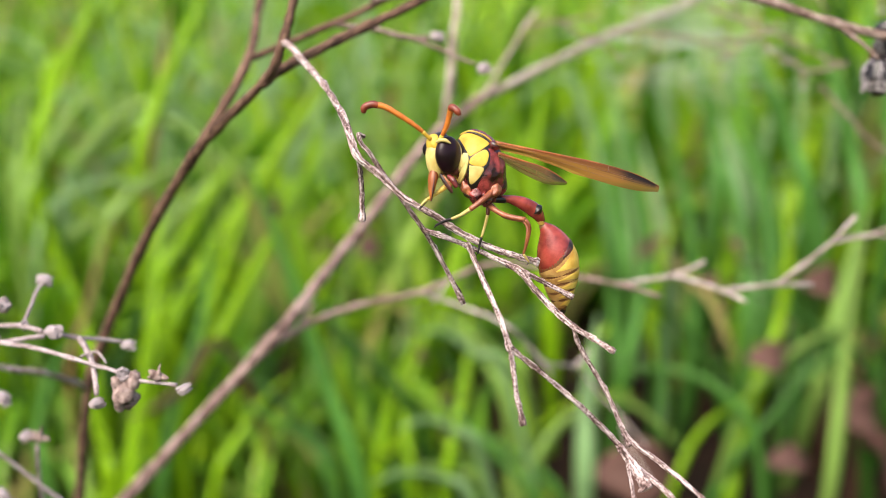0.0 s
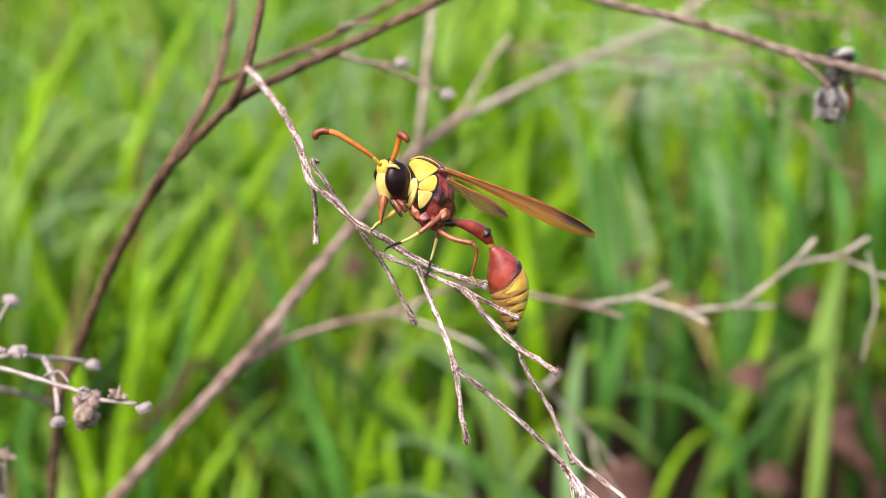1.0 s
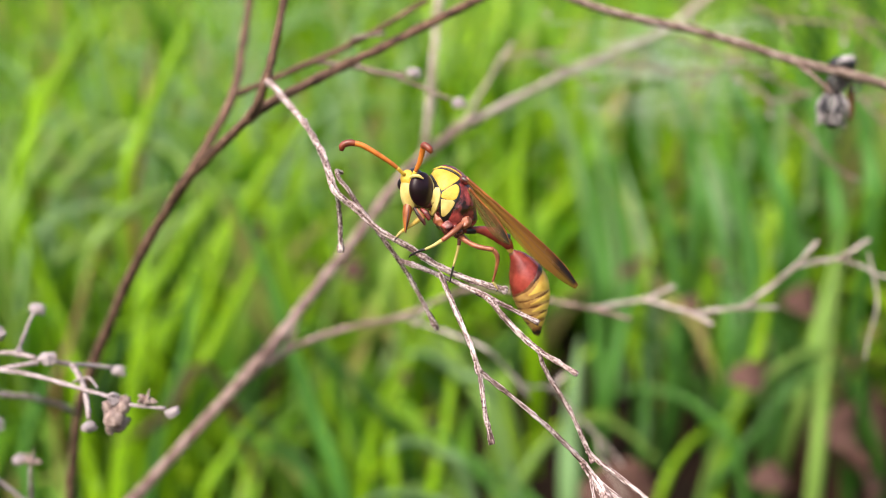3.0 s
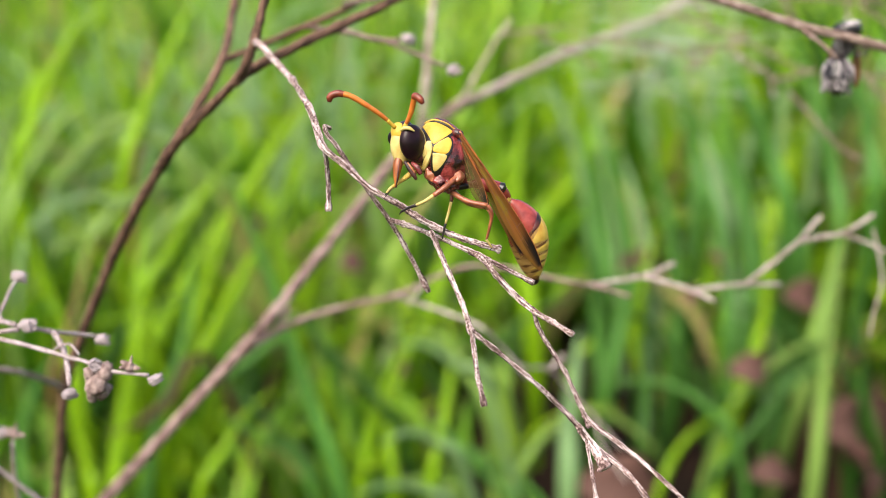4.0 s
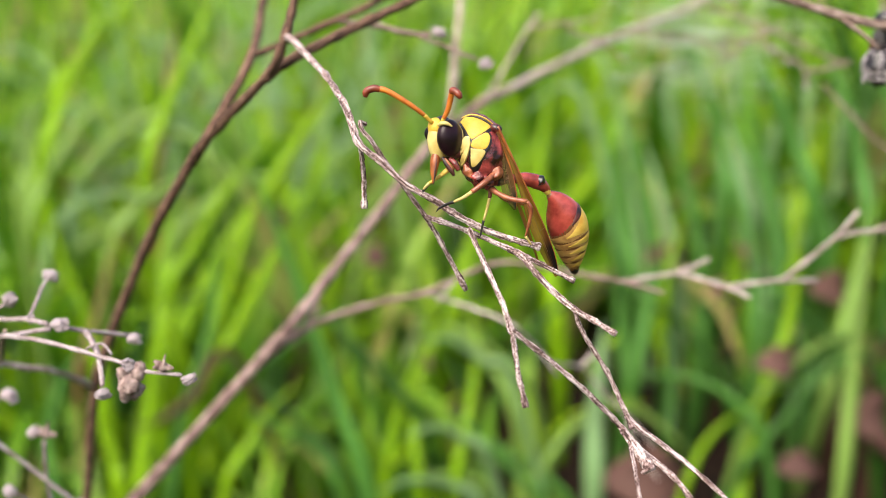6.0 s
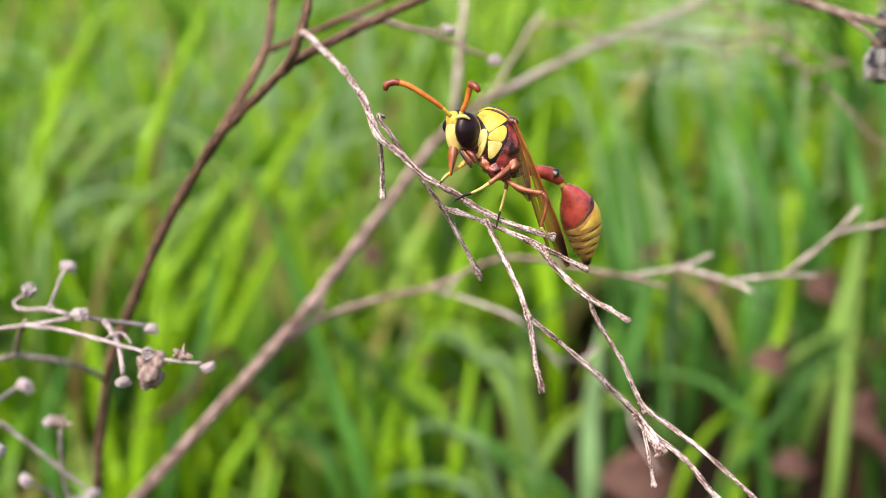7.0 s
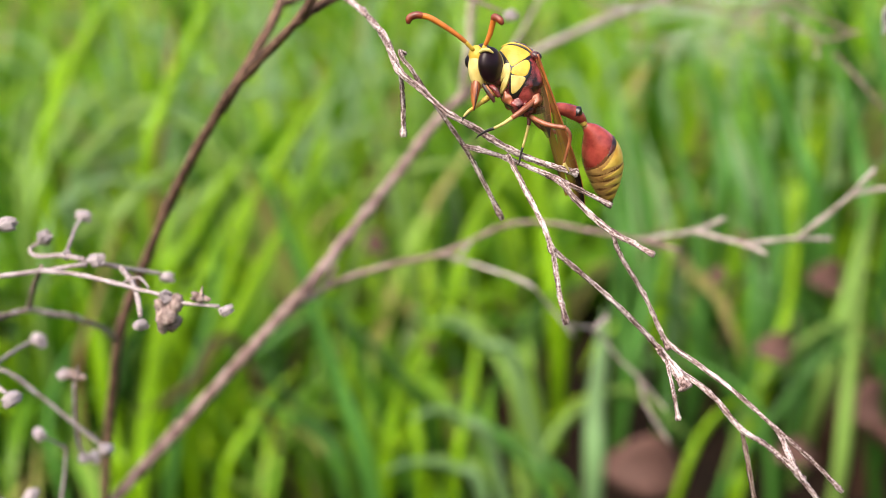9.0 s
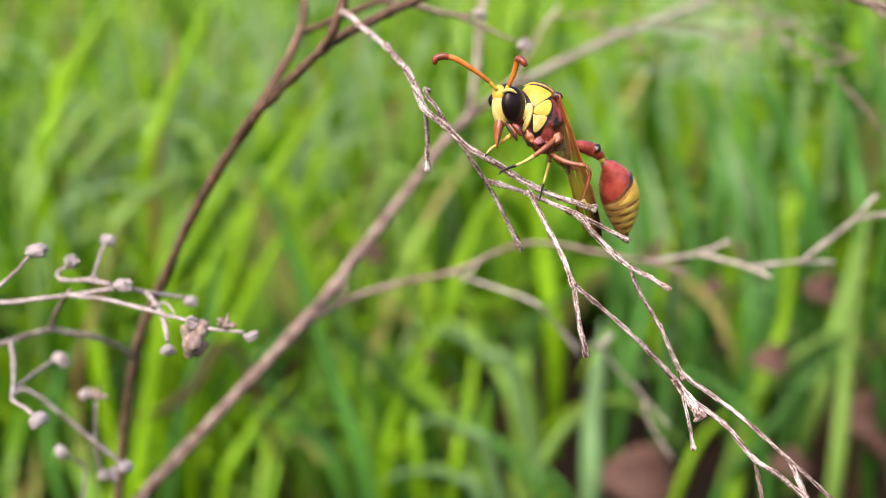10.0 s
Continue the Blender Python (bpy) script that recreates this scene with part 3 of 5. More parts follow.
blade("grass_blade", [(-199, 790, 95), (-160, 809, 171), (-126, 825, 235), (-87, 843, 307)], 12.5, BLADE_LIME, "bright yellow-green grass blade, brightness put into its colour")
blade("grass_blade", [(-238, 872, 162), (-215, 883, 207), (-187, 894, 253), (-150, 906, 299)], 12.7, BLADE_LIME, "bright yellow-green grass blade, brightness put into its colour")
blade("grass_blade", [(-375, 944, 192), (-356, 961, 260), (-325, 985, 310), (-283, 1002, 337)], 11.2, BLADE_PALE, "pale grey-green grass leaf arching over")
blade("grass_blade", [(-299, 919, 178), (-275, 932, 231), (-233, 950, 257), (-186, 960, 253)], 10.2, BLADE_PALE, "pale grey-green grass leaf arching over")
blade("grass_blade", [(-205, 977, 237), (-244, 1001, 288), (-294, 1017, 307), (-346, 1015, 302)], 10.8, BLADE_PALE, "pale grey-green grass leaf arching over")
blade("grass_blade", [(-392, 996, 223), (-356, 1007, 269), (-313, 1021, 281), (-260, 1018, 270)], 10.0, BLADE_PALE, "pale grey-green grass leaf arching over")
blade("grass_blade", [(239, 820, 131), (239, 838, 201), (229, 851, 253), (212, 877, 313)], 12.1, BLADE_BLUE, "broad blue-green grass blade standing in the meadow")
blade("grass_blade", [(360, 924, 199), (356, 941, 266), (341, 957, 328), (320, 984, 395)], 14.1, BLADE_BLUE, "broad blue-green grass blade standing in the meadow")
blade("grass_blade", [(323, 950, 213), (308, 966, 277), (285, 980, 336), (260, 1005, 389)], 14.4, BLADE_BLUE, "broad blue-green grass blade standing in the meadow")
blade("grass_blade", [(242, 950, 213), (240, 966, 277), (227, 980, 335), (204, 1007, 399)], 13.6, BLADE_BLUE, "broad blue-green grass blade standing in the meadow")
blade("grass_blade", [(399, 952, 223), (396, 969, 292), (384, 985, 356), (373, 1011, 415)], 14.4, BLADE_BLUE, "broad blue-green grass blade standing in the meadow")
blade("grass_blade", [(235, 760, 135), (248, 770, 175), (254, 782, 224), (251, 804, 271)], 9.3, BLADE_LIME, "bright yellow-green grass blade, brightness put into its colour")
blade("grass_blade", [(147, 884, 78), (155, 894, 116), (148, 907, 167), (138, 929, 217)], 13.2, BLADE_SHADE_TONE, "deep green grass blade with tuft shade in its colour")
blade("grass_blade", [(190, 884, 78), (181, 896, 125), (187, 909, 177), (203, 931, 227)], 11.6, BLADE_LIME, "bright yellow-green grass blade, brightness put into its colour")
blade("grass_blade", [(-369, 979, 242), (-354, 996, 312), (-329, 1010, 369), (-302, 1036, 427)], 14.7, BLADE_LIME, "bright yellow-green grass blade, brightness put into its colour")
blade("grass_blade", [(-274, 979, 242), (-258, 995, 309), (-233, 1010, 369), (-206, 1036, 427)], 13.9, BLADE_LIME, "bright yellow-green grass blade, brightness put into its colour")

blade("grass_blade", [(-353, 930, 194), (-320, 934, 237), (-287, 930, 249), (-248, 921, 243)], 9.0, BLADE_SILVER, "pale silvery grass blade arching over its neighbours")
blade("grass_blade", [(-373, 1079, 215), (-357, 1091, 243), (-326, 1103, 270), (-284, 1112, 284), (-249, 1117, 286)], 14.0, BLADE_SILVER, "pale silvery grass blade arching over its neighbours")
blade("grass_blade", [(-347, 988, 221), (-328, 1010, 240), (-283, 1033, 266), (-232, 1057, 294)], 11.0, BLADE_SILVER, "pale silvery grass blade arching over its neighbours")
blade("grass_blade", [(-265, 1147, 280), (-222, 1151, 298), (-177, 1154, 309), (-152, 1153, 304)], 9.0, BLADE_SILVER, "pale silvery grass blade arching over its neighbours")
blade("grass_blade", [(222, 776, 33), (243, 824, 77), (271, 879, 143), (300, 930, 198)], 13.0, BLADE_LIME, "bright yellow-green grass blade, brightness put into its colour")
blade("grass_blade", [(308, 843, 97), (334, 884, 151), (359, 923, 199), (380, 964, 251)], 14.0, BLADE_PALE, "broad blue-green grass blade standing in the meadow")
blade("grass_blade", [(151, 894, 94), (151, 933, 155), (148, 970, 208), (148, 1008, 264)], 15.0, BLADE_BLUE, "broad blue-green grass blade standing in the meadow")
blade("grass_blade", [(-220, 767, 119), (-224, 805, 164), (-229, 843, 204), (-226, 882, 251)], 14.0, BLADE_LIME, "bright yellow-green grass blade, brightness put into its colour")
blade("grass_blade", [(178, 833, 57), (185, 872, 102), (183, 911, 150), (173, 949, 192)], 10.0, BLADE_SHADE_TONE, "deep green grass blade with tuft shade in its colour")
blade("grass_blade", [(208, 951, 117), (208, 993, 176), (202, 1032, 222), (191, 1072, 272)], 12.0, BLADE_SILVER, "pale silvery grass blade arching over its neighbours")
blade("grass_blade", [(285, 951, 117), (284, 1001, 180), (282, 1049, 236), (275, 1103, 313)], 13.0, BLADE_SILVER, "pale silvery grass blade arching over its neighbours")
blade("grass_blade", [(24, 602, 139), (8, 601, 159), (-9, 599, 168), (-26, 593, 164)], 8.0, BLADE_SILVER, "pale silvery grass blade arching over its neighbours")
blade("grass_blade", [(18, 568, 126), (2, 567, 145), (-22, 561, 152), (-40, 553, 149)], 7.5, BLADE_SILVER, "pale silvery grass blade arching over its neighbours")
blade("grass_blade", [(41, 636, 176), (20, 633, 196), (-1, 630, 212), (-16, 625, 212)], 7.0, BLADE_SILVER, "pale silvery grass blade arching over its neighbours")
blade("grass_blade", [(-55, 780, 261), (-26, 775, 281), (0, 771, 286), (20, 764, 279)], 7.0, BLADE_PALE, "pale grey-green grass leaf arching over")
blade("grass_blade", [(57, 581, 119), (36, 592, 143), (16, 602, 160), (3, 615, 173)], 7.0, BLADE_BLUE, "broad blue-green grass blade standing in the meadow")
clump = random.Random(17)
for x0, x1, y0, y1, tall, count, material, label in ((0.40, 0.62, 1.05, 1.35, 0.50, 12, BLADE_SHADE_TONE, "deep green grass blade with tuft shade in its colour"),
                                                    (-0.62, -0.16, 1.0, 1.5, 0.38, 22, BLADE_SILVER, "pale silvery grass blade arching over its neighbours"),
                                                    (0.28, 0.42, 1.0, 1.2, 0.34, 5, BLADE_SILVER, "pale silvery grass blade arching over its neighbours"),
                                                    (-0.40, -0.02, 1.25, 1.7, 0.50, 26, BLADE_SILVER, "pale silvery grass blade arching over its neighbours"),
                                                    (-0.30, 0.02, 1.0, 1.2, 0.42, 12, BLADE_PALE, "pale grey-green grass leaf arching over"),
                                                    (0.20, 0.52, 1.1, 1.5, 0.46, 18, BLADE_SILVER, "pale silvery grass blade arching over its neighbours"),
                                                    (0.20, 0.40, 0.80, 0.95, 0.17, 9, BLADE_SHADE_TONE, "deep green grass blade with tuft shade in its colour"),
                                                    (-0.42, -0.12, 0.78, 1.0, 0.17, 12, BLADE_SHADE_TONE, "deep green grass blade with tuft shade in its colour"),
                                                    (-0.10, 0.14, 0.86, 1.05, 0.17, 7, BLADE_SHADE_TONE, "deep green grass blade with tuft shade in its colour"),
                                                    (0.30, 0.46, 0.82, 0.98, 0.12, 9, BLADE_DRY, "dark brown withered grass blade in a tangle"),
                                                    (-0.30, 0.30, 0.86, 1.1, 0.20, 7, BLADE_DRY, "dark brown withered grass blade in a tangle")):
    for _ in range(count):
        x, y = 1000 * clump.uniform(x0, x1), 1000 * clump.uniform(y0, y1)
        h, lean = 1000 * tall * clump.uniform(0.7, 1.1), clump.uniform(-1, 1)
        drop = clump.uniform(0.55, 1.0) if material in (BLADE_DRY, BLADE_SILVER) else 1.0
        blade("grass_blade", [(x, y, -12), (x + 0.10 * lean * h, y, 0.4 * h), (x + 0.32 * lean * h, y + 20, 0.8 * h), (x + 0.75 * lean * h, y + 35, drop * h)], clump.uniform(6, 13), material, label)
dead_leaf((158, 832, 22), 0.072, (62, 8, 15), "curled brown dead leaf lying in the grass")
dead_leaf((342, 958, 145), 0.050, (60, 20, 30), "reddish brown dry leaf caught between grass blades")
dead_leaf((282, 880, 121), 0.045, (70, -20, 80), "reddish brown dry leaf caught between grass blades")
dead_leaf((269, 790, 50), 0.035, (40, 10, 10), "reddish brown dry leaf caught between grass blades")
dead_leaf((328, 818, 79), 0.060, (65, 15, 40), "reddish brown dry leaf caught between grass blades")
dead_leaf((332, 781, 56), 0.050, (50, -15, 100), "reddish brown dry leaf caught between grass blades")
dead_leaf((-166, 1022, 195), 0.040, (70, 30, 60), "reddish brown dry leaf caught between grass blades")
dead_leaf((-4, 889, 71), 0.040, (75, -10, 80), "reddish brown dry leaf caught between grass blades")
dead_leaf((193, 930, 185), 0.036, (30, 40, 20), "reddish brown dry leaf caught between grass blades")
dead_leaf((277, 940, 178), 0.036, (75, -35, 70), "reddish brown dry leaf caught between grass blades")
dead_leaf((147, 773, 227), 0.022, (70, 10, 60), "reddish brown dry leaf caught between grass blades")
dead_leaf((207, 762, 226), 0.026, (65, -25, 100), "reddish brown dry leaf caught between grass blades")
dead_leaf((187, 738, 209), 0.020, (50, 20, 30), "reddish brown dry leaf caught between grass blades")
dead_leaf((-88, 791, 223), 0.020, (60, 30, 80), "reddish brown dry leaf caught between grass blades")
dead_leaf((217, 697, 170), 0.030, (60, 10, 20), "reddish brown dry leaf caught between grass blades")
dead_leaf((-15, 659, 184), 0.018, (70, 20, 110), "reddish brown dry leaf caught between grass blades")
dead_leaf((-70, 930, 188), 0.032, (50, 15, 10), "reddish brown dry leaf caught between grass blades")


# ---- dry shoots ----
def plant(name, foot, label):
    ob = new(name)
    ob.location = foot
    return tagged(ob, label, "dry plant")


def shoot(thing, name, points, r0, r1, material):
    """One shoot of a dry plant: points in world millimetres, radii in millimetres at both ends, with knots and a broken end."""
    fine = 8 if material is BARK_PALE else 5
    line = [p / 1000 - thing.location for p in spline(points, fine)]
    n = len(line)
    rng = random.Random(round(points[0][0] * 10 + points[-1][2] * 7))
    slim = 0.87 if material is BARK_PALE else 1.0
    radii = [slim * (r0 + (r1 - r0) * i / (n - 1)) / 1000 * (1 + 0.09 * rng.uniform(-1, 1)) for i in range(n)]
    for i in range(fine, n - 1, fine):
        radii[i] *= 1.12
    if material is BARK_PALE:
        radii[-1], radii[-2], radii[-3] = radii[-1] * 1.15, radii[-2] * 1.42, radii[-3] * 1.2
    if material is BARK_PALE:
        return part(name, tube(bmesh.new(), line, radii, 36, 0.34, flute=0.28), material, thing)
    return part(name, tube(bmesh.new(), line, radii, 14 if r0 > 0.3 else 8, 0.34), material, thing)


def seed_mesh(seed):
    """A unit seed head: a blunt core wrapped in ragged bracts that part a little at the mouth."""
    bm = bmesh.new()
    rng = random.Random(seed)
    bmesh.ops.create_uvsphere(bm, u_segments=14, v_segments=10, radius=1.0, matrix=Matrix.Diagonal((0.72, 0.72, 0.85, 1)))
    for k in range(6):
        turn = Matrix.Rotation(k * 1.047 + rng.uniform(-0.2, 0.2), 4, "Z")
        lobe = turn @ Matrix.Translation((0.5, 0, rng.uniform(-0.1, 0.15))) @ Matrix.Rotation(rng.uniform(-0.25, 0.2), 4, "Y") @ Matrix.Diagonal((0.3, 0.42, rng.uniform(0.85, 1.1), 1))
        bmesh.ops.create_uvsphere(bm, u_segments=10, v_segments=8, radius=1.0, matrix=lobe)
    for k in range(3):
        a = rng.uniform(0, 6.28)
        tip = Matrix.Translation((0.45 * math.cos(a), 0.45 * math.sin(a), 0.95)) @ Matrix.Diagonal((0.16, 0.16, 0.32, 1))
        bmesh.ops.create_uvsphere(bm, u_segments=8, v_segments=6, radius=1.0, matrix=tip)
    for v in bm.verts:
        v.co *= 1 + 0.16 * noise.noise(v.co * 2.6 + Vector((seed * 7, 0, 0)))
    me = bpy.data.meshes.new("seed_head")
    bm.to_mesh(me)
    bm.free()
    me.shade_smooth()
    me.materials.append(SEED)
    return me


SEEDS = [seed_mesh(i) for i in range(5)]
seed_turn = random.Random(11)


def seed_head(thing, at, radius):
    ob = new("seed_head", SEEDS[seed_turn.randrange(5)])
    ob.parent = thing
    ob.matrix_basis = Matrix.Translation(Vector(at) / 1000 - thing.location) @ pose(0, 0, 0, seed_turn.uniform(40, 120), seed_turn.uniform(-40, 40), seed_turn.uniform(20, 160)) @ Matrix.Scale(radius / 1000, 4)
    return ob


def seed_clump(thing, at, radius):
    """Several withered seed heads grown into one lump."""
    bm = bmesh.new()
    rng = random.Random(4)
    for i in range(14):
        o = Vector((rng.uniform(-0.5, 0.5), rng.uniform(-0.4, 0.4), rng.uniform(-0.8, 0.6))) * radius
        ball(bm, axes((1, 0.3 * rng.random(), 0), (0, 1, 0.2), (0, 0, 1), o, [radius * rng.uniform(0.32, 0.58) for _ in range(3)]), 10, 12)
    for v in bm.verts:
        v.co += v.normal * 0.0003 * noise.noise(v.co * 3000)
        v.co += Vector(at) / 1000 - thing.location
    return part("seed_clump", bm, HUSK, thing, "brown withered clump of seed heads")


def open_husk(thing, at, radius):
    """A split seed case with small curled lobes."""
    bm = bmesh.new()
    rng = random.Random(9)
    c = Vector(at) / 1000 - thing.location
    ball(bm, axes((1, 0, 0), (0, 1, 0), (0, 0, 1), (0, 0, 0), (radius * 0.6, radius * 0.5, radius * 0.55)), 8, 12)
    for v in bm.verts:
        v.co += c
    for i in range(5):
        a = rng.uniform(-0.4, 3.4)
        d = Vector((math.cos(a), rng.uniform(-0.6, 0.6), math.sin(a)))
        size = radius * rng.uniform(0.6, 1.05)
        curl = Vector((rng.uniform(-0.5, 0.5), rng.uniform(-0.5, 0.5), rng.uniform(-0.2, 0.6)))
        pts = [c * 1000 + d * size * s + curl * size * s * s * 0.5 for s in (0.2, 0.6, 0.95, 1.15)]
        line = [p / 1000 for p in spline(pts, 3)]
        tube(bm, line, [r * radius / 1000 for r in lerp_list((0.34, 0.36, 0.24, 0.1), len(line))], 7, 0.3, 0.45)
    return part("open_husk", bm, HUSK, thing, "split brown seed husk")


shrub = plant("dry_shrub", (-0.085, 0.205, 0.0), "dead shrub with dark brown stems, pale twigs and seed heads")
shoot(shrub, "stem", [(-96.3, 237.6, -10.0), (-91.3, 233.6, 87.5), (-85.3, 226.6, 204.3), (-82.3, 221.6, 291.8)], 1.35, 1.15, BARK_DARK)
shoot(shrub, "stem", [(-82.3, 221.6, 291.8), (-79.6, 219.7, 309.1), (-71.0, 206.3, 339.6), (-65.7, 201.9, 351.9), (-53.1, 190.2, 374.4), (-41.7, 178.1, 390.2), (-36.0, 173.5, 396.5), (-26.6, 165.9, 405.0), (-23.6, 164.0, 410.6), (-21.9, 164.9, 416.6), (-19.6, 167.7, 427.9)], 1.08, 0.58, BARK_DARK)
shoot(shrub, "branch", [(-43.6, 180.0, 387.9), (-40.4, 177.4, 392.3), (-35.6, 180.5, 400.0), (-32.7, 187.1, 406.7), (-33.7, 206.7, 415.7), (-32.7, 219.0, 430.3)], 0.75, 0.70, BARK_DARK)
shoot(shrub, "branch", [(-27.4, 166.1, 404.1), (-24.2, 167.3, 406.4), (-19.4, 170.4, 408.9), (-11.8, 175.0, 412.4), (-3.5, 179.6, 416.3), (20.0, 187.4, 427.4)], 0.81, 0.70, BARK_DARK)
shoot(shrub, "branch", [(-32.6, 187.7, 406.4), (-25.5, 190.3, 409.3), (-19.0, 193.4, 412.0), (-10.3, 196.9, 415.9), (1.6, 201.0, 422.7)], 0.57, 0.50, BARK_DARK)
shoot(shrub, "twig", [(-19.2, 193.4, 412.0), (-16.0, 193.9, 411.5), (-12.0, 194.4, 411.0), (-6.5, 194.7, 409.6), (-2.5, 195.2, 409.4)], 0.49, 0.45, BARK_MID)
shoot(shrub, "twig", [(-6.3, 194.7, 409.6), (-4.7, 194.6, 409.2), (1.3, 194.6, 406.7), (5.8, 194.1, 404.9)], 0.39, 0.30, BARK_MID)
shoot(shrub, "twig", [(-12.5, 195.6, 415.7), (-10.8, 196.3, 416.2), (-6.1, 197.0, 416.7)], 0.39, 0.30, BARK_MID)
seed_head(shrub, (-1.0, 195.3, 409.6), 1.22)
seed_head(shrub, (7.1, 193.9, 404.2), 1.32)
shoot(shrub, "near_twig", [(-23.6, 164.0, 410.6), (-21.9, 160.7, 410.0), (-19.6, 155.4, 408.4), (-15.7, 145.0, 406.2), (-12.6, 135.7, 403.6), (-11.0, 130.7, 401.0), (-10.1, 128.4, 399.3), (-7.5, 127.6, 397.2), (-4.5, 126.7, 394.6), (-1.4, 126.2, 392.9), (1.7, 125.3, 391.0), (5.4, 124.7, 389.2), (9.1, 124.4, 388.0), (11.3, 124.2, 387.4)], 0.54, 0.40, BARK_PALE)
shoot(shrub, "near_twig", [(-10.1, 128.7, 399.4), (-9.9, 129.7, 397.2), (-9.8, 130.3, 394.3), (-9.8, 129.9, 391.1)], 0.32, 0.35, BARK_PALE)
shoot(shrub, "near_twig", [(-9.5, 131.4, 401.2), (-10.1, 130.8, 401.6), (-9.8, 130.0, 400.7), (-8.8, 129.7, 399.5), (-7.2, 129.7, 397.1), (-4.8, 129.5, 393.7), (-2.3, 130.0, 389.9), (-0.5, 130.5, 386.7), (2.6, 130.5, 380.5)], 0.29, 0.33, BARK_PALE)
shoot(shrub, "near_twig", [(-2.4, 130.1, 390.0), (-0.5, 128.8, 389.7), (2.8, 126.2, 389.0), (8.5, 123.5, 387.0), (11.4, 122.4, 385.7), (15.1, 121.8, 383.9)], 0.38, 0.32, BARK_PALE)
shoot(shrub, "near_twig", [(7.5, 124.0, 387.3), (9.1, 122.7, 386.6), (10.6, 121.6, 384.9), (13.4, 119.8, 382.3), (15.0, 118.4, 381.3), (16.9, 116.9, 380.5), (19.1, 115.5, 379.4)], 0.41, 0.35, BARK_PALE)
shoot(shrub, "near_twig", [(2.8, 125.0, 389.6), (3.4, 123.9, 388.6), (4.5, 120.9, 386.5), (6.4, 116.3, 383.0), (7.4, 113.7, 380.1)], 0.34, 0.35, BARK_PALE)
shoot(shrub, "near_twig", [(7.4, 113.8, 380.3), (7.6, 113.1, 378.7), (8.0, 111.5, 375.9), (8.7, 110.1, 372.9)], 0.29, 0.34, BARK_PALE)
shoot(shrub, "near_twig", [(7.5, 113.8, 380.5), (8.1, 113.9, 379.9), (13.9, 114.3, 374.8), (19.0, 114.8, 369.6), (21.3, 114.1, 366.8), (24.8, 109.9, 364.9), (27.6, 106.7, 362.0), (30.1, 106.3, 360.4), (32.7, 105.8, 358.3), (34.3, 105.4, 356.5), (37.0, 104.5, 353.1), (41.4, 103.1, 347.3)], 0.35, 0.34, BARK_PALE)
shoot(shrub, "near_twig", [(14.7, 118.5, 381.6), (15.7, 118.3, 378.8), (18.5, 117.8, 374.2), (20.3, 116.8, 370.3), (21.3, 115.7, 368.0)], 0.30, 0.33, BARK_PALE)
shoot(shrub, "near_twig", [(20.6, 116.6, 369.3), (22.1, 115.7, 368.1), (24.8, 114.0, 366.5), (28.6, 111.0, 364.0), (32.1, 109.0, 361.1), (36.0, 108.1, 357.7), (39.6, 107.2, 354.1)], 0.33, 0.27, BARK_PALE)
shoot(shrub, "near_twig", [(32.0, 109.0, 361.2), (32.8, 108.7, 360.1), (33.5, 107.0, 358.2), (34.7, 105.9, 356.0)], 0.32, 0.34, BARK_PALE)
shoot(shrub, "near_twig", [(20.6, 114.4, 367.8), (20.7, 112.9, 366.8), (20.9, 109.8, 364.4), (21.2, 108.6, 362.1)], 0.22, 0.26, BARK_PALE)
shoot(shrub, "near_twig", [(19.7, 114.6, 368.8), (21.0, 113.6, 367.2), (21.9, 112.1, 366.0), (22.6, 111.2, 364.9)], 0.41, 0.81, BARK_PALE)
shoot(shrub, "near_twig", [(27.7, 106.7, 362.0), (28.3, 106.8, 359.6), (29.0, 106.5, 356.3), (30.1, 106.6, 351.4)], 0.26, 0.27, BARK_MID)
shoot(shrub, "flower_stalk", [(-75.8, 146.7, 368.5), (-70.9, 146.8, 368.8), (-66.6, 146.9, 369.3), (-62.7, 147.0, 369.8), (-56.2, 147.2, 370.7)], 0.36, 0.32, BARK_LILAC)
shoot(shrub, "flower_stalk", [(-62.7, 147.0, 369.8), (-57.2, 144.6, 369.9), (-51.3, 142.0, 369.4), (-47.6, 140.6, 368.8), (-44.5, 139.3, 368.5), (-41.5, 138.4, 367.5), (-35.4, 137.0, 367.3)], 0.32, 0.23, BARK_LILAC)
shoot(shrub, "flower_stalk", [(-54.3, 147.9, 370.7), (-52.6, 149.5, 369.7), (-50.4, 152.8, 368.3), (-47.8, 155.0, 367.2)], 0.32, 0.29, BARK_LILAC)
shoot(shrub, "flower_stalk", [(-52.1, 149.5, 369.6), (-49.1, 144.3, 368.7), (-47.1, 139.7, 367.7), (-46.1, 136.9, 365.9)], 0.41, 0.30, BARK_LILAC)
shoot(shrub, "flower_stalk", [(-50.3, 144.2, 368.6), (-49.0, 143.2, 369.5), (-47.8, 143.3, 369.7), (-46.9, 142.6, 369.3), (-46.1, 141.8, 368.6)], 0.20, 0.15, BARK_LILAC)
shoot(shrub, "flower_stalk", [(-56.7, 147.4, 371.3), (-60.5, 149.9, 371.3), (-65.3, 152.2, 370.7), (-66.4, 153.0, 371.6), (-65.3, 153.8, 372.4)], 0.36, 0.25, BARK_LILAC)
shoot(shrub, "flower_stalk", [(-60.1, 150.0, 371.9), (-60.6, 153.9, 372.6), (-61.5, 159.1, 373.5), (-61.3, 161.2, 374.4)], 0.24, 0.26, BARK_LILAC)
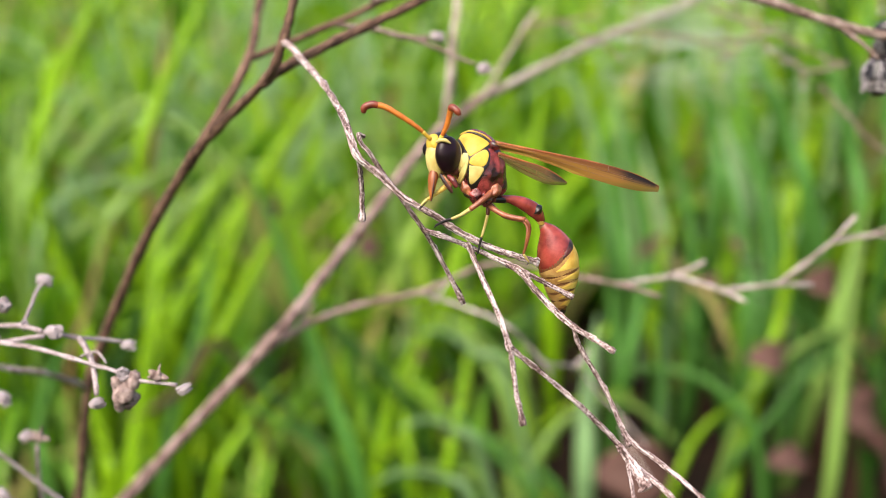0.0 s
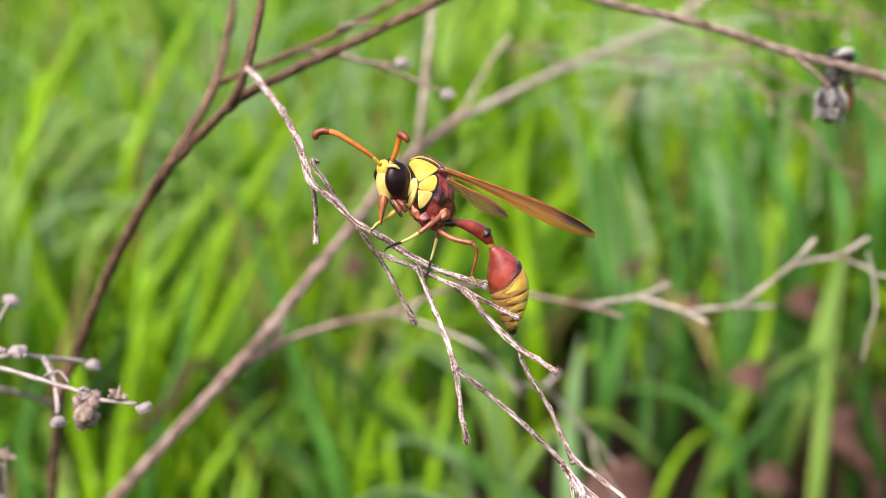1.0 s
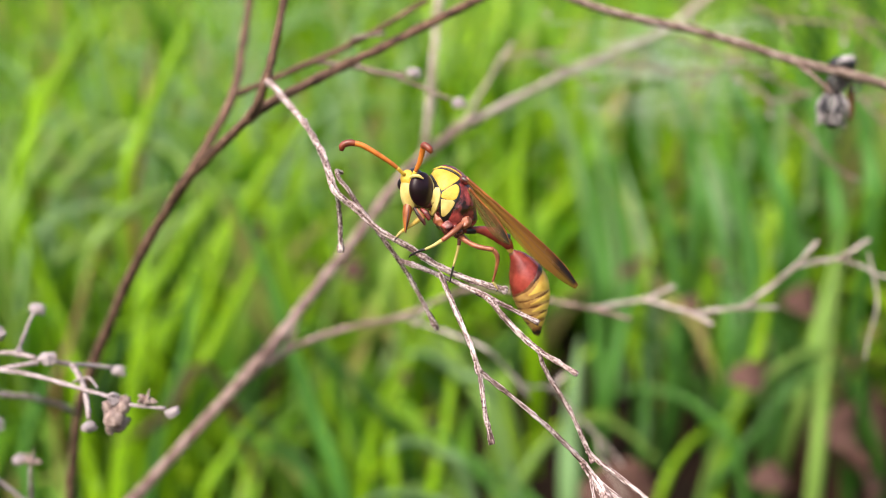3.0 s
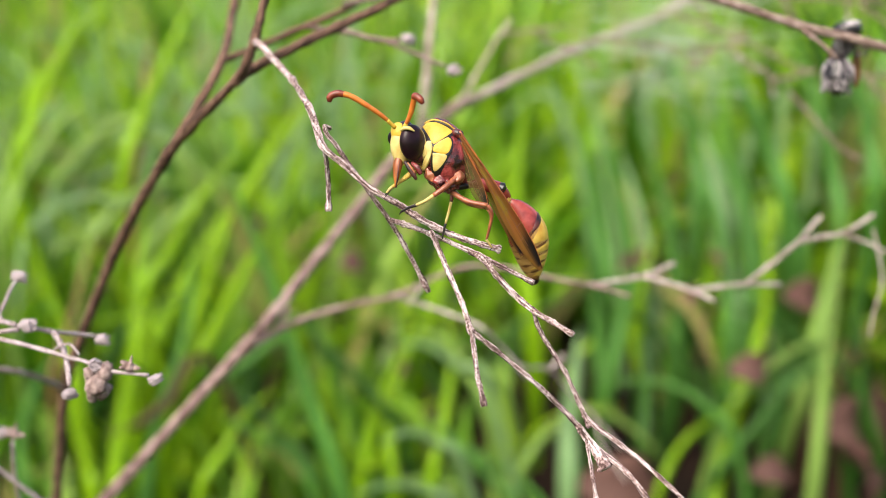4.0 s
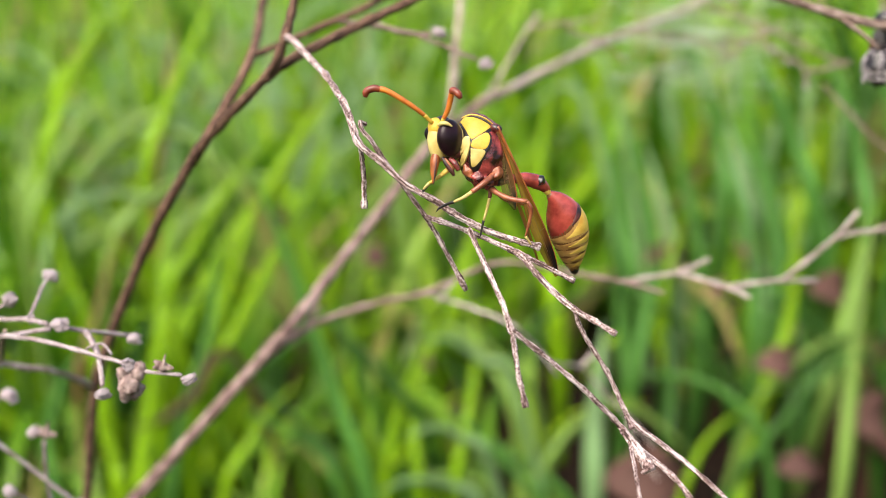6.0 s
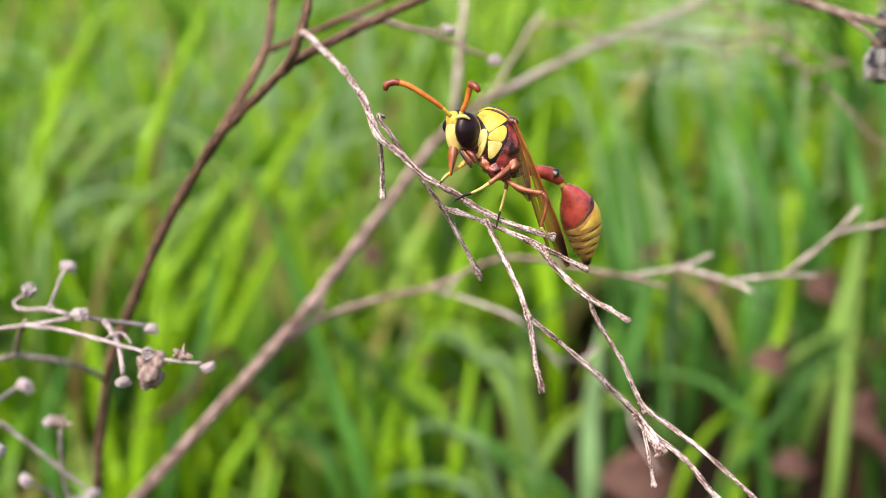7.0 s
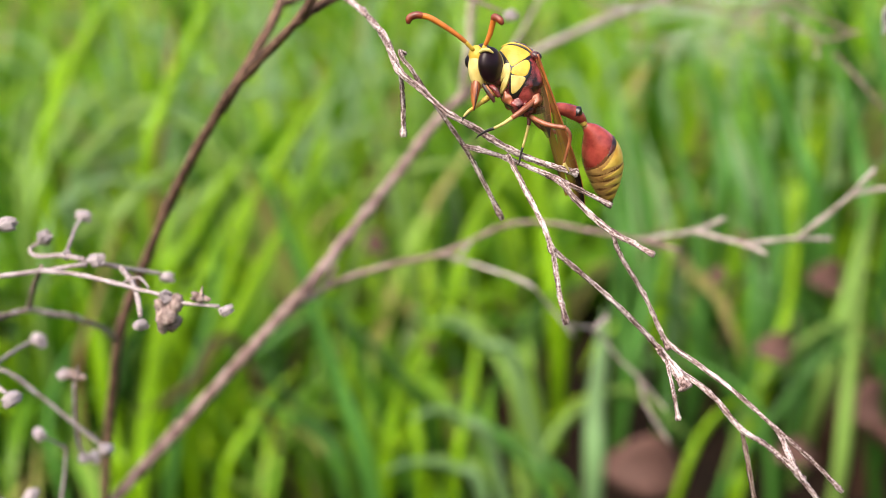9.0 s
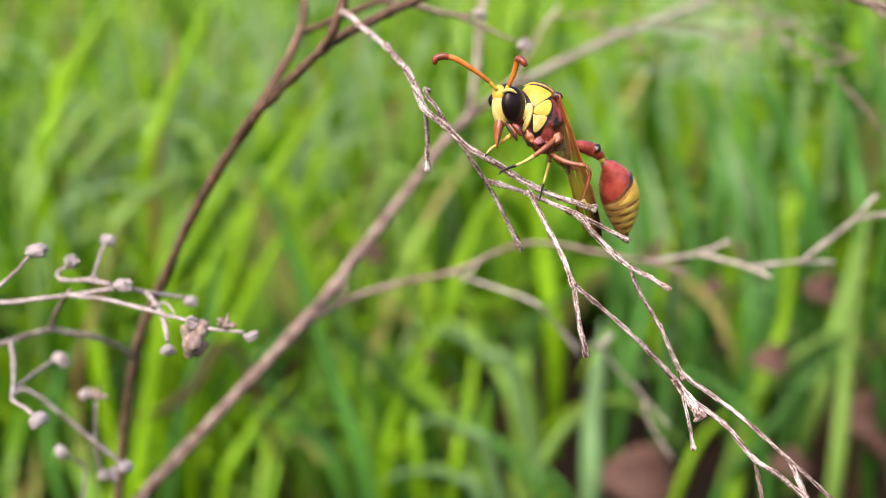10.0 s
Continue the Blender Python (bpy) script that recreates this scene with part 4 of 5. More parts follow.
shoot(shrub, "flower_stalk", [(-71.1, 140.2, 372.2), (-67.5, 139.7, 375.2), (-66.1, 140.1, 376.8), (-65.1, 140.3, 377.6)], 0.27, 0.23, BARK_LILAC)
shoot(shrub, "flower_stalk", [(-63.2, 148.3, 370.1), (-71.1, 164.9, 362.3), (-78.7, 181.4, 353.8)], 0.32, 0.49, BARK_MID)
shoot(shrub, "flower_stalk", [(-71.4, 205.2, 340.4), (-69.9, 195.3, 345.4), (-71.8, 185.6, 350.9), (-75.1, 181.2, 353.1), (-77.1, 178.5, 354.6), (-79.7, 173.1, 355.2), (-81.3, 169.4, 355.3), (-84.8, 164.5, 355.7)], 0.62, 0.45, BARK_PALE)
shoot(shrub, "flower_stalk", [(-81.1, 169.4, 355.4), (-77.9, 161.6, 353.8), (-75.1, 153.8, 352.5), (-73.8, 150.0, 352.2), (-70.7, 146.4, 352.4), (-68.8, 145.0, 351.8)], 0.32, 0.28, BARK_LILAC)
shoot(shrub, "flower_stalk", [(-75.1, 153.8, 352.4), (-75.9, 164.6, 351.2), (-76.1, 171.9, 350.4), (-75.7, 174.3, 350.2)], 0.30, 0.34, BARK_LILAC)
shoot(shrub, "flower_stalk", [(-81.2, 167.2, 346.4), (-78.6, 168.5, 346.9), (-73.5, 169.7, 341.9), (-69.0, 170.9, 336.8), (-64.0, 172.1, 331.3)], 0.32, 0.34, BARK_LILAC)
shoot(shrub, "flower_stalk", [(-66.6, 166.9, 345.2), (-68.1, 170.2, 338.6), (-69.2, 173.6, 332.5), (-69.2, 175.1, 328.6)], 0.32, 0.35, BARK_LILAC)
shoot(shrub, "flower_stalk", [(-73.0, 167.0, 336.0), (-71.8, 171.1, 332.5), (-71.3, 173.0, 330.1), (-72.9, 173.3, 321.3), (-74.7, 173.3, 311.4)], 0.23, 0.30, BARK_LILAC)
shoot(shrub, "flower_stalk", [(-73.0, 140.6, 339.0), (-68.0, 140.1, 337.1), (-65.6, 140.2, 337.4)], 0.24, 0.24, BARK_LILAC)
seed_head(shrub, (-54.9, 147.4, 371.2), 1.29)
seed_head(shrub, (-34.4, 136.8, 366.7), 0.93)
seed_head(shrub, (-47.0, 155.1, 366.6), 1.04)
seed_head(shrub, (-46.1, 136.6, 364.8), 1.00)
seed_head(shrub, (-64.5, 154.0, 373.0), 1.34)
seed_head(shrub, (-61.2, 161.8, 374.8), 1.15)
seed_head(shrub, (-64.6, 140.4, 378.0), 1.29)
seed_head(shrub, (-68.2, 144.8, 350.9), 1.39)
seed_head(shrub, (-74.9, 174.4, 350.5), 1.46)
seed_head(shrub, (-60.0, 149.9, 371.4), 0.77)
seed_head(shrub, (-64.0, 172.0, 331.1), 1.38)
seed_head(shrub, (-68.9, 175.0, 328.1), 1.22)
seed_head(shrub, (-67.5, 176.1, 327.8), 1.14)
seed_head(shrub, (-73.3, 167.1, 336.2), 1.25)
seed_head(shrub, (-73.9, 162.3, 326.9), 1.41)
seed_clump(shrub, (-42.6, 138.0, 366.0), 2.46)
seed_head(shrub, (-42.9, 138.6, 368.1), 1.22)
open_husk(shrub, (-37.9, 137.4, 368.3), 1.27)
open_husk(shrub, (-66.3, 167.2, 346.4), 1.57)
seed_head(shrub, (-68.3, 167.0, 346.7), 1.15)
shoot(shrub, "branch", [(17.3, 187.1, 426.3), (32.5, 185.7, 420.8), (44.7, 185.0, 418.1), (54.3, 184.4, 415.6), (64.0, 183.6, 412.5), (73.6, 183.0, 410.1), (80.9, 182.6, 408.2), (91.6, 181.8, 405.3)], 0.65, 0.83, BARK_MID)
shoot(shrub, "twig", [(64.7, 183.6, 412.2), (66.9, 181.9, 410.4), (68.6, 180.8, 408.9), (70.4, 179.3, 407.0)], 0.42, 0.28, BARK_MID)

WEED_FOOT = Vector((-0.16, 0.26, 0.0))
weed = plant("dry_weed", WEED_FOOT, "leafless dry weed stalk with thin forked twigs")
shoot(weed, "stem", [(-152.0, 252.0, -10.0), (-144.0, 241.0, 90.2), (-126.0, 225.0, 205.0), (-110.0, 219.5, 265.0)], 1.6, 1.3, BARK_WARM)
shoot(weed, "stem", [(-110.0, 219.5, 265.0), (-88.5, 222.8, 287.8), (-67.2, 226.2, 310.5), (-38.9, 231.1, 340.6), (-32.9, 238.7, 346.7), (-27.7, 248.6, 352.2), (-15.0, 268.2, 365.8), (-6.1, 280.8, 376.2), (1.0, 293.3, 381.2), (10.9, 301.2, 387.8), (14.5, 306.4, 388.8)], 1.27, 1.26, BARK_WARM)
shoot(weed, "stem", [(9.7, 299.8, 387.3), (14.5, 306.4, 388.8), (46.1, 347.3, 399.5), (70.1, 385.9, 405.3), (91.1, 412.1, 411.1), (105.2, 420.6, 420.4), (124.5, 424.2, 435.0)], 1.2, 1.25, BARK_TAN)
shoot(weed, "branch", [(0.4, 293.2, 380.8), (2.3, 291.4, 398.3), (4.2, 296.5, 418.9), (5.8, 300.9, 436.6)], 0.98, 0.89, BARK_TAN)
shoot(weed, "branch", [(10.8, 295.1, 388.5), (14.2, 296.6, 394.2), (17.3, 297.9, 399.4), (21.9, 299.7, 406.9), (25.3, 300.8, 411.0)], 0.55, 0.38, BARK_TAN)
shoot(weed, "twig", [(22.8, 299.8, 407.2), (30.6, 293.9, 408.4), (39.6, 294.2, 409.6)], 0.38, 0.30, BARK_WARM)
shoot(weed, "twig", [(31.3, 293.8, 408.0), (38.1, 292.9, 404.3), (46.5, 299.2, 404.8), (52.9, 305.7, 406.0)], 0.37, 0.39, BARK_WARM)
shoot(weed, "twig", [(39.6, 292.8, 404.0), (44.2, 292.0, 400.7), (47.7, 291.4, 398.3)], 0.30, 0.30, BARK_WARM)
shoot(weed, "branch", [(-40.5, 231.6, 338.0), (-37.6, 234.6, 339.6), (-31.6, 238.5, 342.7), (-24.0, 244.0, 344.3), (-15.4, 246.0, 346.3), (-4.6, 244.8, 348.9), (8.9, 237.8, 356.9), (17.5, 229.7, 359.2), (24.5, 223.5, 359.2), (37.3, 219.4, 357.5), (44.9, 217.9, 355.6)], 0.83, 0.41, BARK_WARM)
shoot(weed, "twig", [(36.1, 219.5, 357.8), (39.9, 220.7, 357.9), (48.8, 223.4, 358.7), (55.8, 225.7, 360.9)], 0.53, 0.48, BARK_ASH)
shoot(weed, "twig", [(48.5, 223.4, 358.6), (52.9, 219.6, 358.1), (57.1, 214.5, 357.8), (60.3, 209.4, 357.0)], 0.54, 0.45, BARK_ASH)
shoot(weed, "twig", [(56.8, 214.5, 357.8), (61.5, 215.8, 358.0), (69.0, 217.1, 358.4), (76.5, 218.4, 357.9)], 0.52, 0.47, BARK_ASH)
shoot(weed, "twig", [(68.7, 217.1, 358.3), (73.0, 215.7, 362.7), (77.7, 213.4, 368.1), (82.0, 212.4, 373.9)], 0.52, 0.45, BARK_ASH)
shoot(weed, "twig", [(77.7, 213.4, 368.2), (82.3, 213.7, 369.2), (87.0, 213.8, 369.9), (93.7, 214.8, 373.6)], 0.51, 0.45, BARK_ASH)
shoot(weed, "twig", [(86.7, 213.8, 369.8), (91.6, 213.4, 368.3), (96.2, 212.9, 366.2), (105.4, 212.6, 364.8)], 0.34, 0.34, BARK_ASH)
shoot(weed, "twig", [(94.3, 216.4, 370.4), (95.4, 215.2, 365.3), (96.0, 213.7, 359.6), (94.2, 212.1, 352.9), (93.2, 211.0, 348.6)], 0.29, 0.23, BARK_ASH)
shoot(weed, "twig", [(1.8, 241.8, 353.1), (-0.2, 242.2, 349.9), (-2.3, 242.7, 346.9)], 0.39, 0.33, BARK_ASH)
shoot(weed, "stub", [(-32.4, 238.2, 342.6), (-31.2, 239.4, 344.6), (-29.9, 240.4, 347.2)], 0.62, 0.5, BARK_WARM)
shoot(weed, "twig", [(-5.2, 244.5, 348.8), (1.1, 243.9, 346.7), (13.5, 234.7, 344.4), (19.6, 239.1, 337.5), (25.8, 240.8, 329.2)], 0.52, 0.33, BARK_ASH)
shoot(weed, "twig", [(21.0, 239.9, 335.6), (25.3, 243.7, 331.1), (32.6, 255.0, 326.6), (39.0, 259.1, 318.2), (44.7, 257.7, 312.7), (51.5, 255.7, 304.9)], 0.39, 0.28, BARK_ASH)
shoot(weed, "twig", [(31.9, 254.9, 326.1), (34.0, 256.4, 327.5), (36.2, 258.7, 329.0)], 0.49, 0.63, BARK_ASH)
shoot(weed, "twig", [(44.9, 257.6, 312.4), (45.5, 256.6, 308.5), (46.9, 255.8, 305.0), (52.4, 253.7, 296.8)], 0.36, 0.36, BARK_ASH)
shoot(weed, "twig", [(69.1, 294.9, 412.2), (78.3, 294.0, 408.8), (88.4, 293.0, 404.9), (103.7, 291.2, 397.5), (106.0, 291.3, 398.0)], 0.45, 0.37, BARK_WARM)
shoot(weed, "twig", [(51.8, 293.3, 405.7), (64.0, 292.9, 404.3), (74.2, 292.0, 400.8), (72.1, 291.3, 398.1)], 0.45, 0.37, BARK_WARM)
shoot(weed, "twig", [(72.1, 292.7, 403.3), (78.3, 292.7, 403.6), (83.4, 293.0, 404.8), (88.5, 293.8, 408.0)], 0.45, 0.37, BARK_WARM)
shoot(weed, "twig", [(78.8, 292.6, 403.0), (76.7, 292.0, 400.9), (75.0, 291.5, 398.7)], 0.45, 0.37, BARK_WARM)
shoot(weed, "twig", [(83.9, 292.6, 403.1), (88.4, 291.7, 399.4), (93.5, 291.1, 397.0), (94.7, 289.8, 392.0)], 0.45, 0.37, BARK_WARM)
shoot(weed, "twig", [(99.1, 289.8, 392.0), (105.7, 288.1, 385.1), (111.8, 286.4, 378.2), (118.6, 285.4, 374.1)], 0.45, 0.37, BARK_WARM)
shoot(weed, "twig", [(90.0, 297.0, 420.7), (93.6, 296.6, 419.0), (96.6, 296.1, 417.3), (100.9, 294.5, 410.6)], 0.45, 0.37, BARK_WARM)
shoot(weed, "twig", [(96.4, 296.1, 417.2), (105.8, 296.0, 416.6), (115.0, 295.8, 415.9), (122.9, 295.9, 416.4)], 0.45, 0.37, BARK_WARM)
shoot(weed, "twig", [(118.1, 295.5, 414.9), (122.2, 294.9, 412.4), (126.7, 294.1, 409.0)], 0.45, 0.37, BARK_WARM)
shoot(weed, "twig", [(94.7, 290.7, 395.5), (99.6, 290.8, 396.0), (105.8, 291.3, 397.8)], 0.45, 0.37, BARK_WARM)
shoot(weed, "twig", [(72.2, 297.0, 420.6), (73.2, 296.0, 416.7), (77.2, 294.8, 411.7), (78.3, 294.3, 409.8)], 0.45, 0.37, BARK_WARM)
shoot(weed, "twig", [(115.0, 295.7, 415.7), (115.2, 294.8, 411.9), (114.8, 294.3, 409.9)], 0.45, 0.37, BARK_WARM)
shoot(weed, "twig", [(116.0, 291.1, 397.0), (121.1, 290.8, 396.1), (127.2, 290.9, 396.3)], 0.45, 0.37, BARK_WARM)
shoot(weed, "twig", [(120.0, 290.7, 395.6), (123.1, 289.9, 392.1), (127.1, 288.9, 388.2)], 0.45, 0.37, BARK_WARM)
shoot(weed, "twig", [(111.0, 297.0, 420.8), (118.1, 296.3, 417.9), (127.3, 295.3, 413.9)], 0.45, 0.37, BARK_WARM)
seed_head(weed, (85.6, 292.1, 400.9), 0.59)
seed_head(weed, (90.0, 291.4, 398.1), 0.59)
seed_head(weed, (94.5, 289.7, 391.5), 0.68)
seed_head(weed, (73.7, 290.4, 394.1), 0.59)
seed_head(weed, (72.1, 291.3, 397.9), 0.51)
seed_head(weed, (115.0, 294.5, 410.9), 0.76)
seed_head(weed, (32.9, 296.7, 419.7), 0.51)
seed_head(weed, (34.3, 296.4, 418.5), 0.68)
seed_head(weed, (104.3, 296.9, 420.5), 0.68)


# ---- spider web between the weed's upper twigs ----
web = tagged(new("spider_web"), "torn white spider silk strung between dry twigs", "spider web")
web.location = (0.06, 0.292, 0.405)
web_rng = random.Random(21)
for i in range(60):
    h = web_rng.uniform(-13, 13)
    x0, x1 = web_rng.uniform(-30, 6), web_rng.uniform(8, 40)
    y0, y1 = web_rng.uniform(-4, 4), web_rng.uniform(-4, 4)
    sag = web_rng.uniform(-1.2, 0.2)
    tilt = web_rng.uniform(-7.0, 7.0)
    part("strand", limb([(x0, y0, h), (x0 * 0.4 + x1 * 0.2, y0, h + sag + tilt * 0.3), (x1, y1, h + tilt)], [0.035, 0.03, 0.035], 5, steps=4), SILK, web)

# ---- small grey bee clinging under the upper branch ----
bee = tagged(new("bee"), "small grey hairy bee with banded abdomen on a twig", "bee")
bee.matrix_basis = pose(0.0735, 0.1838, 0.4062, -13, 0, 0)
bm = bmesh.new()
ball(bm, axes((1, 0, 0), (0, 1, 0), (0, 0, 1), (0.9, 1.4, 5.6), (2.5, 1.9, 1.6)))
bee_head = part("head", bm, BLACK, bee, "shiny black head")
bm = bmesh.new()
ball(bm, axes((1, 0, 0.2), (0, 1, 0), (-0.2, 0, 1), (1.2, 0.9, 6.35), (1.8, 1.5, 0.75)))
part("brow", bm, PALE_HAIR, bee_head, "pale hairs")
bm = bmesh.new()
ball(bm, axes((1, 0, 0), (0, 1, 0), (0, 0, 1), (0.0, 1.2, 2.7), (1.75, 1.8, 1.9)))
for v in bm.verts:
    v.co += v.normal * 0.0003 * noise.noise(v.co * 2000)
part("thorax", bm, HAIR, bee)
abdomen = part("abdomen", limb([(-0.6, 0.7, 1.0), (-1.25, 0.0, -1.0), (-1.5, -0.1, -3.2), (-1.2, 0.3, -5.6)], [0.9, 2.3, 2.45, 0.9], 20), BLACK, bee)
for i in range(5):
    z, r = -0.4 - 1.05 * i, (2.05, 2.35, 2.52, 2.45, 1.95)[i]
    part("hair_band", limb([(-1.38, -0.02, z), (-1.42, 0.0, z - 0.45)], [r, r * 0.97], 20), HAIR, abdomen, "pale grey hairs")
hair_rng = random.Random(31)
for i in range(110):
    a, z = hair_rng.uniform(0, 6.283), hair_rng.uniform(-5.0, 0.6)
    r = 2.3 if -3.9 < z < -0.8 else 2.3 - 0.6 * abs(z + (0.8 if z > -0.8 else 3.9))
    p = Vector((-1.38 + r * math.cos(a), r * math.sin(a), z))
    tip = p + Vector((math.cos(a) * 0.5, math.sin(a) * 0.5, -hair_rng.uniform(0.7, 1.3)))
    part("hair_tuft", limb([p, (p + tip) / 2 + Vector((math.cos(a) * 0.1, math.sin(a) * 0.1, 0)), tip], [0.13, 0.11, 0.02], 5, steps=2), PALE_HAIR, abdomen)
for s in (-1, 1):
    bm = bmesh.new()
    ball(bm, axes((1, 0, 0.2 * s), (0, 1, 0), (0, 0, 1), (0.1 + 2.1 * s, 0.9, -0.9), (0.8, 0.1, 3.4)))
    part("wing", bm, SMOKE, bee)
    for j in range(3):
        part("leg", limb([(0.3 + 0.8 * s, -0.5, 2.4 - j * 0.7), (1.2 + 1.5 * s, -1.6, 2.9 - j), (1.6 + 1.8 * s, -1.2, 3.9 - j)], [0.28, 0.22, 0.12], 7), BLACK, bee)

# ---- potter wasp: lengths in millimetres, x along the picture of its side, y away from the viewer's side ----
wasp = tagged(new("wasp"), "yellow and red potter wasp with black eyes perched on twig", "wasp")
wasp.matrix_basis = pose(0.00448, 0.12604, 0.39824, -13.1, 0, 0.2)
WIDE, FRONT, TOP = Vector((0.5, -0.865, -0.04)), Vector((-0.855, -0.49, -0.17)), Vector((-0.13, -0.12, 0.98))
HEAD = Vector((-4.65, -1.3, 1.66))


def headwise(w, f, t):
    """A place on the head: towards the viewer's side, forwards and up from its middle."""
    return HEAD + WIDE * w + FRONT * f + TOP * t


bm = bmesh.new()
ball(bm, axes(WIDE, FRONT, TOP, headwise(0, -0.1, 0.1), (2.0, 1.3, 2.4)), 18, 26)
head = part("head", bm, BLACK, wasp)
bm = bmesh.new()
ball(bm, axes(WIDE, FRONT, TOP, headwise(0, 0.78, 1.2), (1.0, 0.95, 1.2)), 16, 22)
part("forehead", bm, YELLOW, head, "yellow")
bm = bmesh.new()
ball(bm, axes(WIDE, FRONT, TOP, headwise(0, 0.95, -0.6), (1.12, 1.08, 2.15)), 16, 22)
part("clypeus", bm, CREAM, head, "pale yellow face plate")
for s in (1, -1):
    bm = bmesh.new()
    ball(bm, axes(WIDE * s + FRONT * 0.35, FRONT, TOP + WIDE * 0.05 * s, headwise((1.4 if s > 0 else 1.3) * s, -0.08 if s > 0 else 0.3, -0.18 if s > 0 else 0.55), (1.3, 1.75, 2.15) if s > 0 else (0.95, 1.15, 1.12)), 20, 28)
    eye = part("compound_eye", bm, EYE_BLACK, head, "glossy black compound eye")
    if s > 0:
        mark = [(-5.15, -3.2, 2.85), (-4.75, -3.75, 3.0), (-4.2, -3.95, 2.95), (-3.6, -3.9, 2.62)]
        rim = [(-3.4, -1.75, 3.4), (-2.75, -1.95, 2.75), (-2.42, -2.1, 1.7), (-2.62, -2.3, 0.6), (-3.0, -2.45, 0.0)]
        jaw = [(-5.45, -1.9, -0.3), (-5.6, -2.1, -1.3), (-5.78, -2.2, -2.7), (-5.92, -2.25, -3.85)]
    else:
        mark = [headwise(-0.75, 1.1, 1.5), headwise(-1.1, 0.95, 1.45), headwise(-1.5, 0.7, 1.4), headwise(-1.8, 0.5, 1.3)]
        rim = [headwise(-1.5, -1.2, 2.1), headwise(-1.95, -1.62, 1.2), headwise(-2.05, -1.76, 0.2), headwise(-1.85, -1.62, -0.9)]
        jaw = [(-5.6, -1.4, -0.4), (-5.72, -1.5, -1.4), (-5.85, -1.65, -2.6), (-5.93, -1.8, -3.5)]
    part("eye_mark", limb(mark, [0.2, 0.25, 0.24, 0.08], 10), CREAM, eye, "pale yellow mark")
    part("eye_rim", limb(rim, [0.06, 0.12, 0.13, 0.11, 0.05], 8), CREAM, head, "pale yellow rim")
    part("mandible", limb(jaw, [0.5, 0.52, 0.33, 0.03], 12), JAW, head, "orange-brown pointed jaw")
    part("jaw_edge", limb([(x + 0.12, y - 0.42 * w, z) for (x, y, z), w in zip(jaw, (0.9, 1.0, 0.8, 0.1))], [0.07, 0.1, 0.09, 0.06], 8), MAROON, head, "dark jaw edge")
    bm = bmesh.new()
    ball(bm, axes(WIDE, FRONT, TOP, headwise(0.9 * s, -0.9, -1.9), (0.9, 1.0, 0.8)), 10, 12)
    part("cheek", bm, MAROON, head)

for pts, r, material in (([(-4.75, -2.3, -0.75), (-4.3, -2.5, -1.5), (-3.75, -2.5, -2.3), (-3.45, -2.4, -2.9)], [0.2, 0.3, 0.3, 0.15], MAROON),
                         ([(-4.45, -2.6, -0.9), (-4.0, -2.75, -1.55), (-3.55, -2.7, -2.2)], [0.1, 0.14, 0.08], RUST), ([(-3.95, -2.2, -0.9), (-3.3, -2.5, -1.5), (-2.9, -2.5, -2.3)], [0.25, 0.4, 0.25], RUSSET)):
    part("mouthpart", limb(pts, r, 10), material, head)

# antennae: a thin scape, a thickening flagellum and a hooked tip
for pts, depth in (([(-5.9, 3.6), (-6.8, 4.42), (-7.69, 5.09), (-9.25, 6.1), (-11.04, 7.1), (-12.38, 7.39), (-13.27, 7.1), (-13.45, 6.4)], (-2.6, -3.2, -3.6, -4.0, -4.2, -4.2, -4.1, -4.0)),
                   ([(-5.0, 3.2), (-4.56, 3.98), (-4.25, 4.6), (-4.0, 5.2), (-3.71, 6.32), (-3.5, 6.95), (-3.0, 6.6), (-2.6, 6.0)], (-2.9, -3.5, -3.8, -4.1, -4.6, -5.0, -5.4, -5.5))):
    p = [(x, d, z - 0.4) for (x, z), d in zip(pts, depth)]
    antenna = part("antenna", limb(p[:2], [0.24, 0.22, 0.25], 12), YELLOW, wasp, "yellow and orange antenna with a hooked brown tip")
    part("flagellum", limb(p[1:6], [0.24, 0.25, 0.28, 0.265, 0.30, 0.285, 0.325, 0.305, 0.345, 0.325, 0.365, 0.34, 0.375], 12), ORANGE, antenna, "orange")
    part("antenna_tip", limb([tuple(0.45 * a + 0.55 * b for a, b in zip(p[4], p[5])), *p[5:]], [0.375, 0.41, 0.43, 0.42, 0.40, 0.22], 12), BROWN, antenna, "dark brown hooked tip")

# thorax with raised yellow plates, dark seams between them
CHEST, CHEST_R = Vector((-0.3, 0.1, 0.25)), Vector((3.1, 3.1, 4.4))
CX, CZ = Vector((0.97, 0.0, 0.23)), Vector((-0.23, 0.0, 0.97))
CY = Vector((0, 1, 0))
bm = bmesh.new()
ball(bm, axes(CX, CY, CZ, CHEST, CHEST_R), 52, 72)
for v in bm.verts:
    v.co -= v.normal * (0.0003 * abs(noise.noise(v.co * 700)) + 0.0001 * noise.noise(v.co * 1900))
thorax = part("thorax", bm, RUSSET, wasp)
bm = bmesh.new()
ball(bm, axes((1, 0, -0.3), CY, (0.3, 0, 1), (0.0, 0.3, -2.25), (2.3, 2.3, 1.95)), 44, 64)
for v in bm.verts:
    v.co -= v.normal * 0.0006 * (0.5 - abs(noise.noise(v.co * 620)) ** 0.6) - v.normal * 0.00025 * noise.noise(v.co * 1900)
part("underside", bm, RUSSET, thorax, "reddish brown underside")
